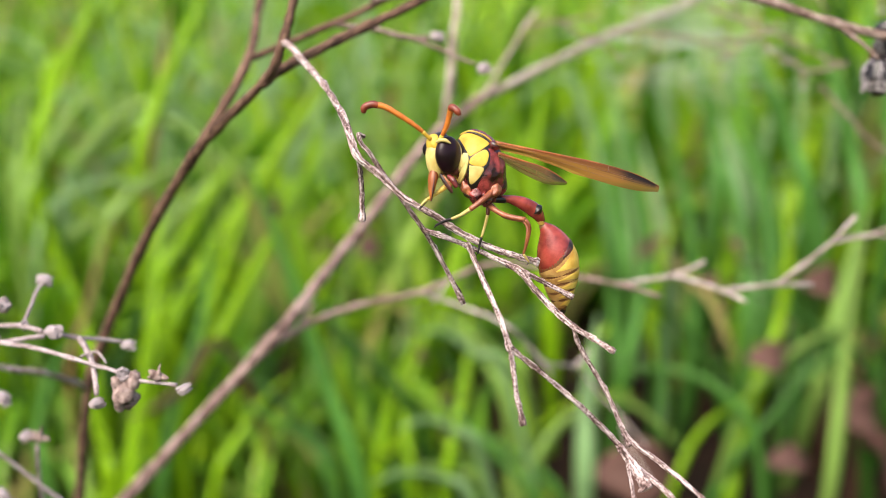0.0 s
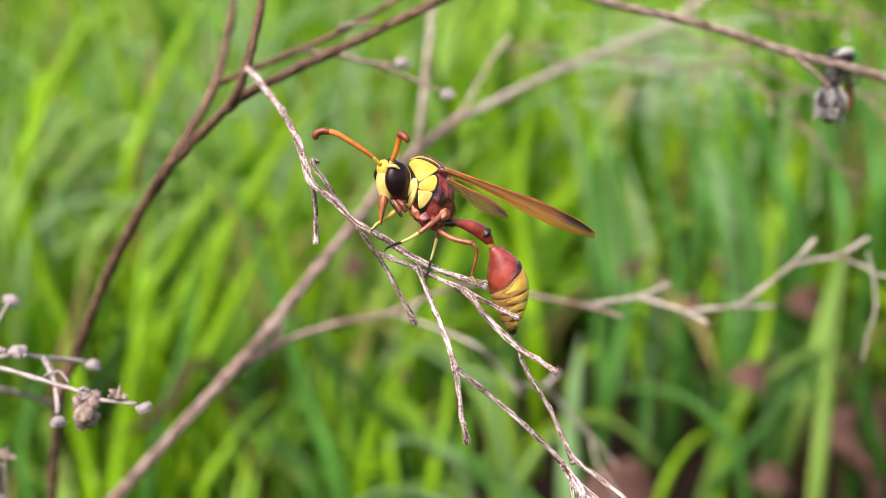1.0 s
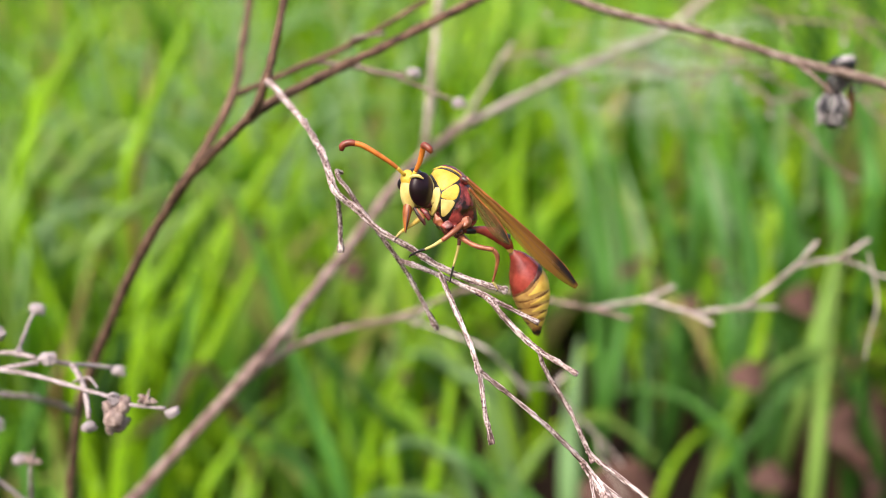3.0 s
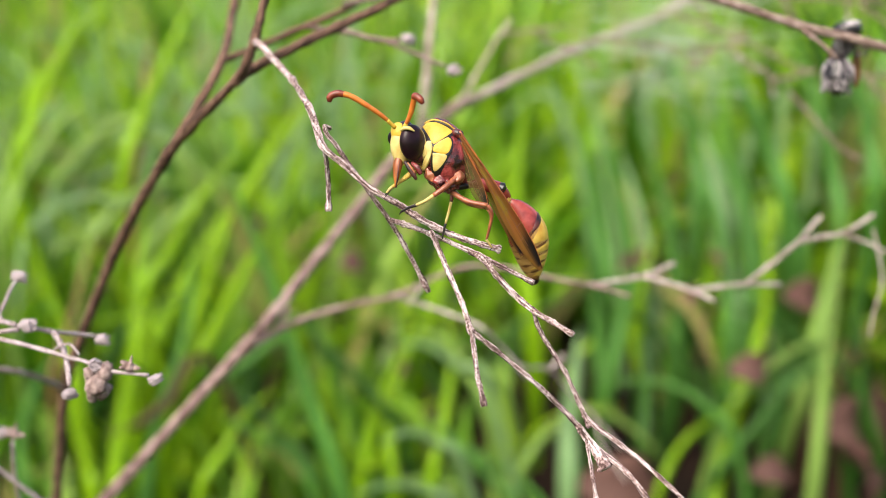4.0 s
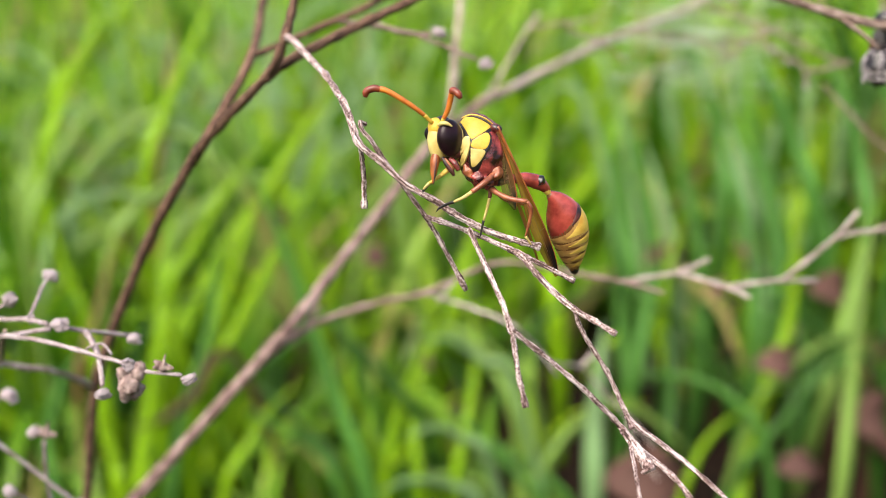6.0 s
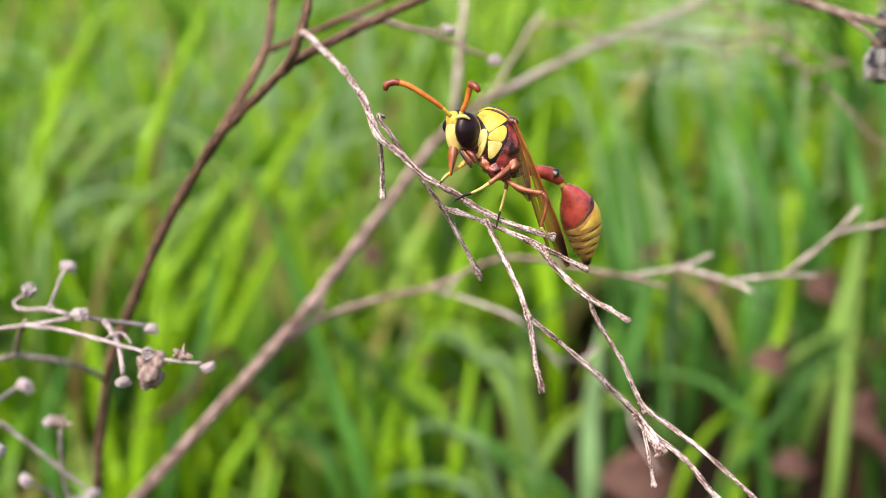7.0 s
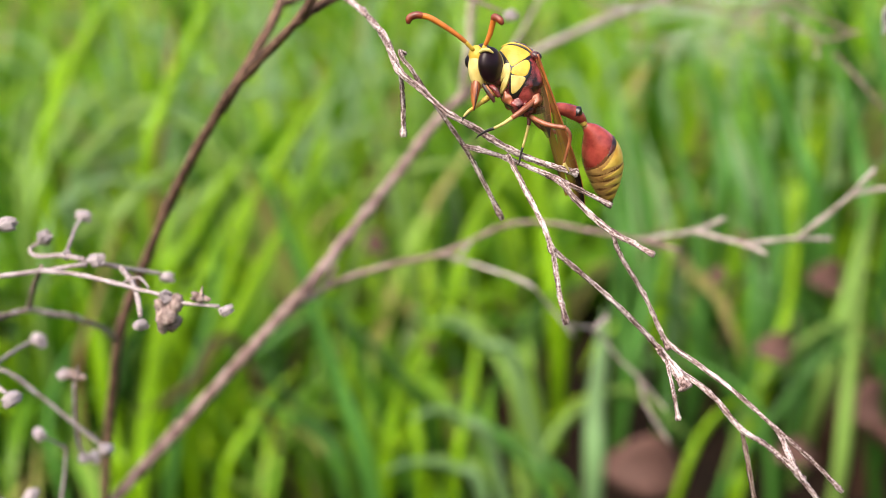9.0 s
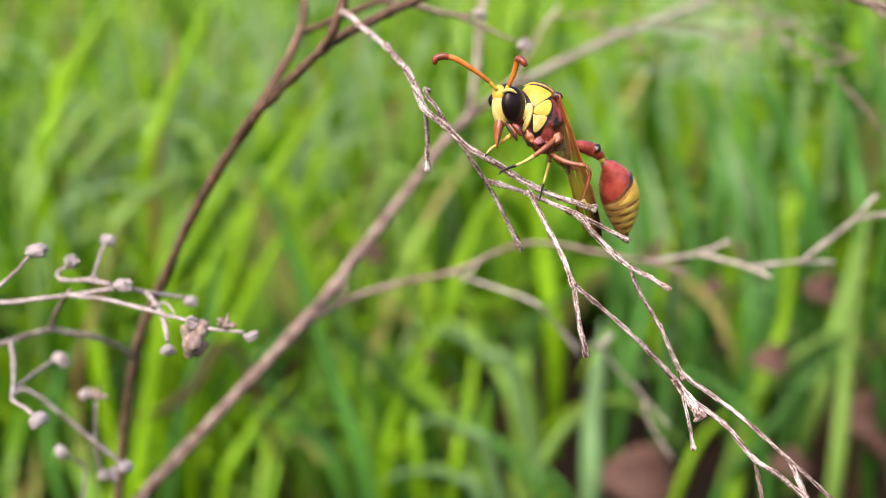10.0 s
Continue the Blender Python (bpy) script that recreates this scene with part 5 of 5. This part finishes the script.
for at, size, tip, material in (((-1.75, -1.5, -2.3), (0.7, 0.7, 1.0), 0.3, RUST), ((-0.7, -1.75, -3.1), (0.8, 0.7, 0.95), 0.2, RUSSET), ((0.45, -1.6, -3.55), (0.8, 0.8, 1.0), -0.1, RUSSET),
                                ((1.45, -1.5, -2.6), (0.8, 0.9, 1.0), -0.4, RUST), ((-1.3, 1.4, -2.5), (0.8, 0.8, 1.0), 0.3, RUSSET), ((0.5, 1.7, -3.2), (0.8, 0.8, 1.0), -0.1, RUSSET)):
    bm = bmesh.new()
    ball(bm, axes((1, 0, tip), CY, (-tip, 0, 1), at, [0.9 * r for r in size]), 22, 28)
    for v in bm.verts:
        v.co += v.normal * 0.00035 * noise.noise(v.co * 1500)
    part("hip", bm, material, thorax, "reddish leg joint")
bm = bmesh.new()
ball(bm, axes((1, 0, 0.5), CY, (-0.5, 0, 1), (1.2, 0.6, -1.2), (1.55, 2.3, 2.2)), 30, 44)
for v in bm.verts:
    v.co += v.normal * 0.0003 * noise.noise(v.co * 900)
part("rear_plate", bm, RUSSET, thorax)


def plate(name, outline, height, material, label, spread=1.0):
    """A raised plate on the thorax: an outline in x and z laid on the rounded side, mirrored to the far side."""
    centre, radii, ax, az = CHEST, CHEST_R, CX, CZ
    ring = spline([(x, 0, z) for x, z in outline + outline[:1]], 4)[:-1]
    mid = sum(ring, Vector()) / len(ring)
    ring = [mid + (q - mid) * spread for q in ring]
    for s in (-1, 1):
        bm = bmesh.new()
        rows = []
        for r in (0.04, 0.3, 0.55, 0.75, 0.88, 0.94, 0.975, 1.0):
            row = []
            for q in ring:
                d = mid + (q - mid) * r - centre
                a, c = d.dot(ax) / radii.x, d.dot(az) / radii.z
                k = math.sqrt(a * a + c * c)
                if k > 0.97:
                    a, c = a * 0.97 / k, c * 0.97 / k
                b = s * math.sqrt(max(0.0, 1 - a * a - c * c))
                p = centre + ax * a * radii.x + CY * b * radii.y + az * c * radii.z
                n = (ax * a / radii.x + CY * b / radii.y + az * c / radii.z).normalized()
                row.append(bm.verts.new((p + n * (height * (1 - r ** 30) - 0.07 * r ** 30)) / 1000))
            rows.append(row)
        bm.faces.new(rows[0])
        for p, q in zip(rows, rows[1:]):
            for k in range(len(ring)):
                bm.faces.new((p[k], p[(k + 1) % len(ring)], q[(k + 1) % len(ring)], q[k]))
        bmesh.ops.recalc_face_normals(bm, faces=bm.faces)
        part(name, bm, material, thorax, label)


plate("collar", [(-3.6, 4.1), (-2.0, 4.6), (-0.4, 4.15), (0.95, 3.05), (0.75, 2.1), (-1.2, 0.9), (-2.3, 1.4), (-2.8, 2.6)], 0.03, BLACK, "black seam", 1.04)
plate("side_seam", [(-1.55, 1.1), (0.4, 2.05), (0.95, 1.55), (0.75, 0.4), (0.3, -0.3), (-0.25, -1.5), (-0.9, -2.5), (-1.6, -2.1), (-1.75, -0.6)], 0.03, BLACK, "black seam", 1.04)
plate("pronotum_plate", [(-3.4, 4.05), (-2.12, 4.15), (-0.8, 3.8), (0.62, 2.99), (0.53, 2.48), (-1.21, 1.34), (-1.6, 1.57), (-2.2, 2.67), (-2.75, 3.6)], 0.06, YELLOW, "yellow plate", 1.07)
plate("side_plate", [(-1.31, 1.09), (-0.44, 1.68), (0.39, 2.0), (0.72, 1.28), (0.15, 0.1), (-1.38, 0.37)], 0.06, YELLOW, "yellow plate", 1.07)
plate("side_plate", [(-1.49, 0.2), (0.08, -0.08), (-0.19, -0.94), (-1.0, -1.82), (-1.46, -1.64)], 0.06, CREAM, "pale yellow plate", 1.08)
plate("neck_plate", [(-2.13, 1.54), (-1.68, 1.39), (-2.0, 0.4), (-2.73, -0.58), (-3.2, -0.84), (-3.3, -0.58), (-2.72, 0.62)], 0.2, CREAM, "pale yellow plate", 1.12)
plate("neck_plate", [(-1.66, 1.2), (-1.56, 0.61), (-1.9, -0.7), (-2.36, -1.62), (-2.62, -1.53), (-2.48, -0.59), (-2.1, 0.2)], 0.2, CREAM, "pale yellow plate", 1.1)


def on_side(x, z, lift):
    """A place on the near side of the thorax."""
    d = Vector((x, 0, z)) - Vector((CHEST.x, 0, CHEST.z))
    a, c = d.dot(CX) / CHEST_R.x, d.dot(CZ) / CHEST_R.z
    return (x, CHEST.y - math.sqrt(max(0.02, 1 - a * a - c * c)) * CHEST_R.y - lift, z)


part("back_seam", limb([on_side(x, z, 0.06) for x, z in ((-2.5, 3.8), (-1.41, 4.05), (-0.08, 3.62), (0.98, 2.78))], [0.05, 0.1, 0.1, 0.08], 8), BLACK, thorax, "black seam")
part("back_rim", limb([on_side(x, z, 0.0) for x, z in ((-2.5, 3.95), (-2.0, 4.15), (-1.16, 4.25), (0.17, 3.78), (1.25, 2.98))], [0.05, 0.11, 0.12, 0.11, 0.06], 8), YELLOW, thorax, "yellow rim")
bm = bmesh.new()
ball(bm, axes((1, 0, -0.4), CY, (0.4, 0, 1), (1.45, -1.9, 2.55), (0.75, 0.6, 0.55)), 10, 14)
part("tegula", bm, RUSSET, thorax, "reddish wing joint")
bm = bmesh.new()
ball(bm, axes((1, 0, -0.45), CY, (0.45, 0, 1), (-0.3, 0.7, 3.05), (2.0, 1.4, 0.75)), 12, 18)
part("back_plate", bm, MAROON, thorax, "dark back")


def leg(points, radii, split, mats):
    """A leg from hip to foot: femur, tibia and a thin tarsus with a claw."""
    a, b = split
    radii = [r * 0.69 for r in radii]
    femur = part("leg", limb(points[:a + 1], radii[:a + 1], 9), mats[0], wasp)
    part("tibia", limb(points[a:b + 1], [r * 0.85 for r in radii[a:b + 1]], 9), mats[1], femur)
    part("tarsus", limb(points[b:], radii[b:], 8), mats[2], femur)
    part("claw", limb([points[-1], (points[-1][0] - 0.25, points[-1][1] + 0.1, points[-1][2] - 0.35)], [radii[-1] * 0.8, 0.04], 6), BLACK, femur)


leg([(1.5, -1.6, -2.45), (0.0, -2.7, -3.75), (-1.43, -3.0, -4.8), (-2.4, -2.4, -5.4), (-3.44, -1.7, -5.85), (-4.4, -1.0, -6.15), (-5.3, -0.5, -6.6)], [0.55, 0.52, 0.42, 0.34, 0.3, 0.24, 0.2], (2, 4), (RUST, CREAM, BLACK))
leg([(-2.5, -0.6, -1.2), (-3.7, -1.2, -1.8), (-4.75, -1.4, -2.6), (-5.5, -1.0, -3.1), (-6.3, -0.6, -3.6), (-6.7, -0.4, -3.95), (-7.0, -0.2, -4.3)], [0.46, 0.46, 0.42, 0.36, 0.3, 0.24, 0.18], (2, 4), (GOLD, GOLD, CREAM))
leg([(0.5, 0.3, -3.6), (0.75, -0.3, -4.6), (0.69, -0.4, -5.4), (0.4, -0.2, -6.6), (0.0, 0.0, -8.0), (-0.2, 0.1, -8.8), (-0.4, 0.2, -9.8)], [0.45, 0.38, 0.32, 0.3, 0.25, 0.2, 0.16], (2, 4), (BROWN, CREAM, BLACK))
leg([(0.5, -0.9, -4.2), (2.6, -2.0, -5.45), (4.9, -2.6, -5.95), (5.4, -2.4, -6.9), (5.15, -1.6, -8.6), (4.82, -0.9, -9.9), (5.5, -0.4, -10.9)], [0.46, 0.46, 0.42, 0.38, 0.32, 0.24, 0.15], (2, 5), (RUST, RUST, CREAM))
leg([(0.6, 1.6, -3.6), (2.7, 3.0, -5.4), (5.1, 3.4, -6.0), (5.6, 3.0, -7.0), (5.35, 2.2, -8.7), (5.0, 1.6, -10.0), (5.6, 1.0, -10.9)], [0.42, 0.42, 0.36, 0.3, 0.26, 0.2, 0.15], (2, 5), (RUST, RUST, CREAM))
leg([(-2.3, 1.2, -1.2), (-3.55, 1.2, -1.75), (-4.65, 1.0, -2.5), (-5.4, 0.9, -3.0), (-6.2, 0.8, -3.55), (-6.6, 0.7, -3.95), (-6.95, 0.6, -4.4)], [0.36, 0.32, 0.28, 0.24, 0.2, 0.16, 0.14], (2, 4), (RUST, YELLOW, BLACK))
# waist and abdomen hinge on the thorax; their own zero is the folded rest pose
WAIST = Vector((1.75, 0.9, -3.45))
GASTER = Vector((7.82, 3.85, -5.27))
petiole = part("petiole", limb([(0, 0, 0), (1.46, 0.55, 0.24), (3.15, 1.3, 0.12), (4.75, 2.1, -0.38), (5.72, 2.7, -1.2), (6.07, 2.95, -1.82)], [0.36, 0.46, 0.78, 0.92, 0.6, 0.33], 20), RED, wasp, "red waist with a black mark and yellow end")
part("waist_base", limb([(-0.3, 0, -0.12), (0.4, 0.1, -0.02), (1.1, 0.38, 0.06)], [0.42, 0.44, 0.4], 14), BLACK, petiole, "black")
part("waist_mark", limb([(4.65, 1.6, -0.05), (5.08, 1.78, -0.32), (5.45, 1.95, -0.66)], [0.42, 0.8, 0.4], 16), BLACK, petiole, "black mark")
part("waist_end", limb([(5.62, 2.62, -1.05), (5.84, 2.78, -1.4), (6.09, 2.96, -1.85)], [0.6, 0.52, 0.36], 16), GOLD, petiole, "orange-yellow")

G_LINE = [(0, 0, 0), (0.95, 0.2, -1.0), (1.75, 0.4, -2.5), (2.42, 0.5, -4.3), (2.9, 0.5, -6.2), (3.3, 0.35, -8.8), (3.75, 0.2, -11.4)]
G_RAD = [0.3, 1.18, 2.1, 2.55, 2.45, 1.6, 0.12]
g_path = spline(G_LINE, 8)
g_size = [r for r in np.interp(np.linspace(0, 6, len(g_path)), range(7), G_RAD)]
g_size = [sum(g_size[max(0, i - 3):i + 4]) / len(g_size[max(0, i - 3):i + 4]) for i in range(len(g_size))]
g_size[0], g_size[-1] = 0.28, 0.12


def shell(t, a):
    """A place on the abdomen's skin: t along it, a round it."""
    t = min(max(t, 0.0), len(g_path) - 1.001)
    i = int(t)
    p, r = g_path[i].lerp(g_path[i + 1], t - i), g_size[i] + (g_size[i + 1] - g_size[i]) * (t - i)
    way = (g_path[min(i + 2, len(g_path) - 1)] - g_path[max(i - 1, 0)]).normalized()
    side = Vector((1, 0, 0.3))
    side = (side - side.dot(way) * way).normalized()
    out = side * math.cos(a) + way.cross(side) * math.sin(a) * 0.94
    return p + out * r, out


def segment(a, b, grow, material, name, label, slant=(3.2, 3.2), arc=(0.0, 2 * math.pi), seam=0.0):
    """A ring of the abdomen from a to b along it, each edge set aslant, or a patch of one; a seam stays free behind it on the belly's side."""
    bm = bmesh.new()
    rows, n = [], 48
    whole = arc[1] - arc[0] > 6.2
    for j in range(11):
        row = []
        for k in range(n if whole else n + 1):
            ang = arc[0] + (arc[1] - arc[0]) * k / n
            lip = 1.0 if whole else math.sin(math.pi * min(max(k / n, 0.03), 0.97)) ** 0.6
            wave = 0.28 * math.sin(5 * ang + b) if whole else 0.2 * math.sin(4 * ang)
            t0 = a - slant[0] * math.cos(ang) + (wave if a > 20 else 0)
            t1 = b - slant[1] * math.cos(ang) + wave - seam * (0.08 + 0.92 * (0.5 - 0.5 * math.cos(ang + 0.2)))
            mid, half = (t0 + t1) / 2, (t1 - t0) / 2 * lip
            p, out = shell(mid + half * (j / 5 - 1), ang)
            row.append(bm.verts.new((p + out * (grow * math.sin(math.pi * (0.02 + 0.96 * j / 10)) ** 0.5 - 0.02)) / 1000))
        rows.append(row)
    for p, q in zip(rows, rows[1:]):
        for k in range(n):
            bm.faces.new((p[k], p[(k + 1) % len(p)], q[(k + 1) % len(p)], q[k]))
    return part(name, bm, material, gaster, label)


gaster = part("gaster", tube(bmesh.new(), [p / 1000 for p in g_path], [r / 1000 for r in g_size], 40, 0.0, 0.94, (1, 0, 0.3)), UMBER, wasp, "pear-shaped abdomen, red in front and yellow behind")
segment(-1.0, 23.7, 0.05, RED, "red_ring", "red", (0.0, 6.0))
for a, b, s0, s1 in ((23.6, 31.0, 6.0, 1.6), (31.0, 34.8, 1.6, 1.2), (34.8, 38.2, 1.2, 1.0), (38.2, 41.4, 1.0, 0.7), (41.4, 44.9, 0.7, 0.4)):
    ring = segment(a, b, 0.05, TAN, "belly_ring", "tan", (s0, s1), seam=0.55)
    patch = segment(a + 0.05, b - 0.2, 0.07, GOLD, "yellow_patch", "yellow", (s0, s1), (-2.2, 1.75))
    patch.parent = ring
segment(45.0, 47.8, 0.03, BLACK, "abdomen_tip", "black tip", (0.0, 0.0))
segment(21.4, 25.0, 0.09, MAROON, "dark_wedge", "dark maroon wedge", (6.0, 6.2), (-0.35, 1.3))


def wing_part(name, length, outline, material, fold):
    """A wing folded lengthways: its own x runs from the joint to the tip. outline: upper and lower edge at even steps."""
    bm = bmesh.new()
    uv = bm.loops.layers.uv.verify()
    n, rows = 24, []
    for i in range(n + 1):
        t = i / n
        hi = float(np.interp(t, np.linspace(0, 1, len(outline)), [o[0] for o in outline]))
        lo = float(np.interp(t, np.linspace(0, 1, len(outline)), [o[1] for o in outline]))
        row = []
        for k in range(7):
            s = k / 6
            y = fold * math.sin(math.pi * s) + 0.05 * math.sin(9 * t + 5 * s)
            row.append(bm.verts.new((length * t / 1000, y / 1000, (hi + (lo - hi) * s) / 1000)))
        rows.append(row)
    for i in range(n):
        for k in range(6):
            f = bm.faces.new((rows[i][k], rows[i][k + 1], rows[i + 1][k + 1], rows[i + 1][k]))
            for loop, (u, v) in zip(f.loops, ((i, k), (i, k + 1), (i + 1, k + 1), (i + 1, k))):
                loop[uv].uv = (u / n, v / 6)
    wing = part(name, bm, material, wasp)
    top = [(length * j / 8, 0.0, float(np.interp(j / 8, np.linspace(0, 1, len(outline)), [o[0] for o in outline]))) for j in range(9)]
    part("leading_vein", limb(top, [0.2, 0.13, 0.09, 0.07, 0.05, 0.02], 8), JAW, wing, "amber vein")
    for s in (0.35, 0.68):
        line = [(length * j / 6, fold * math.sin(math.pi * s), float(np.interp(j / 6, np.linspace(0, 1, len(outline)), [o[0] + (o[1] - o[0]) * s for o in outline]))) for j in range(6)]
        part("vein", limb(line, [0.035, 0.035, 0.02], 6), UMBER, wing, "brown vein")
    for u, s0, s1 in ((0.42, 0.0, 0.35), (0.55, 0.35, 0.68), (0.68, 0.0, 0.35), (0.76, 0.35, 0.68)):
        ends = [(length * (u + 0.03 * s), fold * math.sin(math.pi * s), float(np.interp(u, np.linspace(0, 1, len(outline)), [o[0] + (o[1] - o[0]) * s for o in outline]))) for s in (s0, (s0 + s1) / 2, s1)]
        part("vein", limb(ends, [0.03, 0.03], 6), UMBER, wing, "brown cross vein")
    return wing


FORE = [(0.2, -0.2), (0.22, -0.3), (0.26, -0.42), (0.28, -0.6), (0.3, -0.85), (0.3, -1.2), (0.3, -1.6), (0.25, -1.8), (0.1, -1.9), (-0.2, -1.85), (-0.8, -1.5)]
HIND = [(0.2, -0.25), (0.2, -0.5), (0.25, -0.8), (0.3, -1.1), (0.32, -1.35), (0.25, -1.4), (0.0, -1.2), (-0.4, -0.7)]
fore_near = wing_part("wing", 19.4, FORE, AMBER, -0.3)
fore_far = wing_part("wing", 16.8, FORE, AMBER, 0.3)
hind_near = wing_part("wing", 8.6, HIND, SMOKE, -0.15)
hind_far = wing_part("wing", 8.2, HIND, SMOKE, 0.15)


def motions():
    """The wings fold down along the body while waist and abdomen rise a little, then all rests."""
    fold = [(0.0, 12.0, 0.0), (0.5, 15.0, 0.0), (1.0, 20.0, 0.0), (1.5, 24.5, 2.0), (2.0, 29.5, 4.0), (3.3, 46.0, 12.0), (3.5, 50.5, 14.0), (4.0, 54.0, 17.0),
            (4.5, 55.5, 19.0), (5.5, 60.5, 25.0), (6.8, 62.5, 29.0), (8.0, 64.0, 31.0), (9.5, 65.5, 32.0), (10.0, 65.5, 32.0)]
    for wing, side, at in ((fore_near, -1, (0.00145, -0.0022, 0.0027)), (fore_far, 1, (0.00145, 0.0022, 0.0027))):
        walk(wing, [(t, pose(*at, -side * 2.4 * b, a + (0 if side < 0 else 0.36 * b - 2.5), b)) for t, a, b in fold])
    for wing, side, at in ((hind_near, -1, (0.0018, -0.0018, 0.0015)), (hind_far, 1, (0.0018, 0.0018, 0.0015))):
        walk(wing, [(t, pose(*at, -side * 1.0 * b, a + 8 + 0.06 * (a - 31) - (0 if side < 0 else 4), b + 2)) for t, a, b in fold])
    # the wasp shifts its stance by a fraction of a millimetre
    stance = wasp.matrix_basis.copy()
    walk(wasp, [(t, stance @ Matrix.Translation((x / 1000, 0, z / 1000))) for t, x, z in ((0.0, 0.0, 0.0), (2.0, 0.05, 0.1), (3.5, 0.1, 0.15), (4.5, 0.15, 0.25), (5.5, 0.12, 0.25), (8.0, 0.1, 0.15), (10.0, 0.1, 0.1))])
    # the weed behind sinks a fraction of a millimetre in the wind
    walk(weed, [(t, Matrix.Translation(WEED_FOOT + Vector((0, 0, z)) / 1000)) for t, z in ((0.0, 0.0), (2.2, 0.0), (4.5, -0.2), (7.5, -0.45), (10.0, -0.45))])
    # seconds, then how far the waist hangs below its rest, how far the abdomen swings sideways and away
    droop = [(0.0, 11.0, 5.0, 15.0), (1.0, 10.5, 4.0, 15.0), (2.0, 9.0, 2.0, 15.0), (3.3, 9.0, 0.5, 15.0), (3.5, 8.0, 0.5, 15.5), (3.8, 0.5, 0.5, 20.0), (4.0, -1.5, 0.5, 22.0), (4.5, -3.5, 0.5, 25.0), (5.5, -5.5, 0.0, 28.0), (7.0, -4.5, 0.0, 28.0), (8.0, -3.5, 0.0, 28.0), (10.0, -3.5, 0.0, 28.0)]
    waist = [(t, pose(*(WAIST / 1000), 0, a, 0)) for t, a, b, c in droop]
    walk(petiole, waist)
    walk(gaster, [(t, m @ pose(*((GASTER - WAIST) / 1000), c, b - a, 0)) for (t, m), (_, a, b, c) in zip(waist, droop)])


motions()
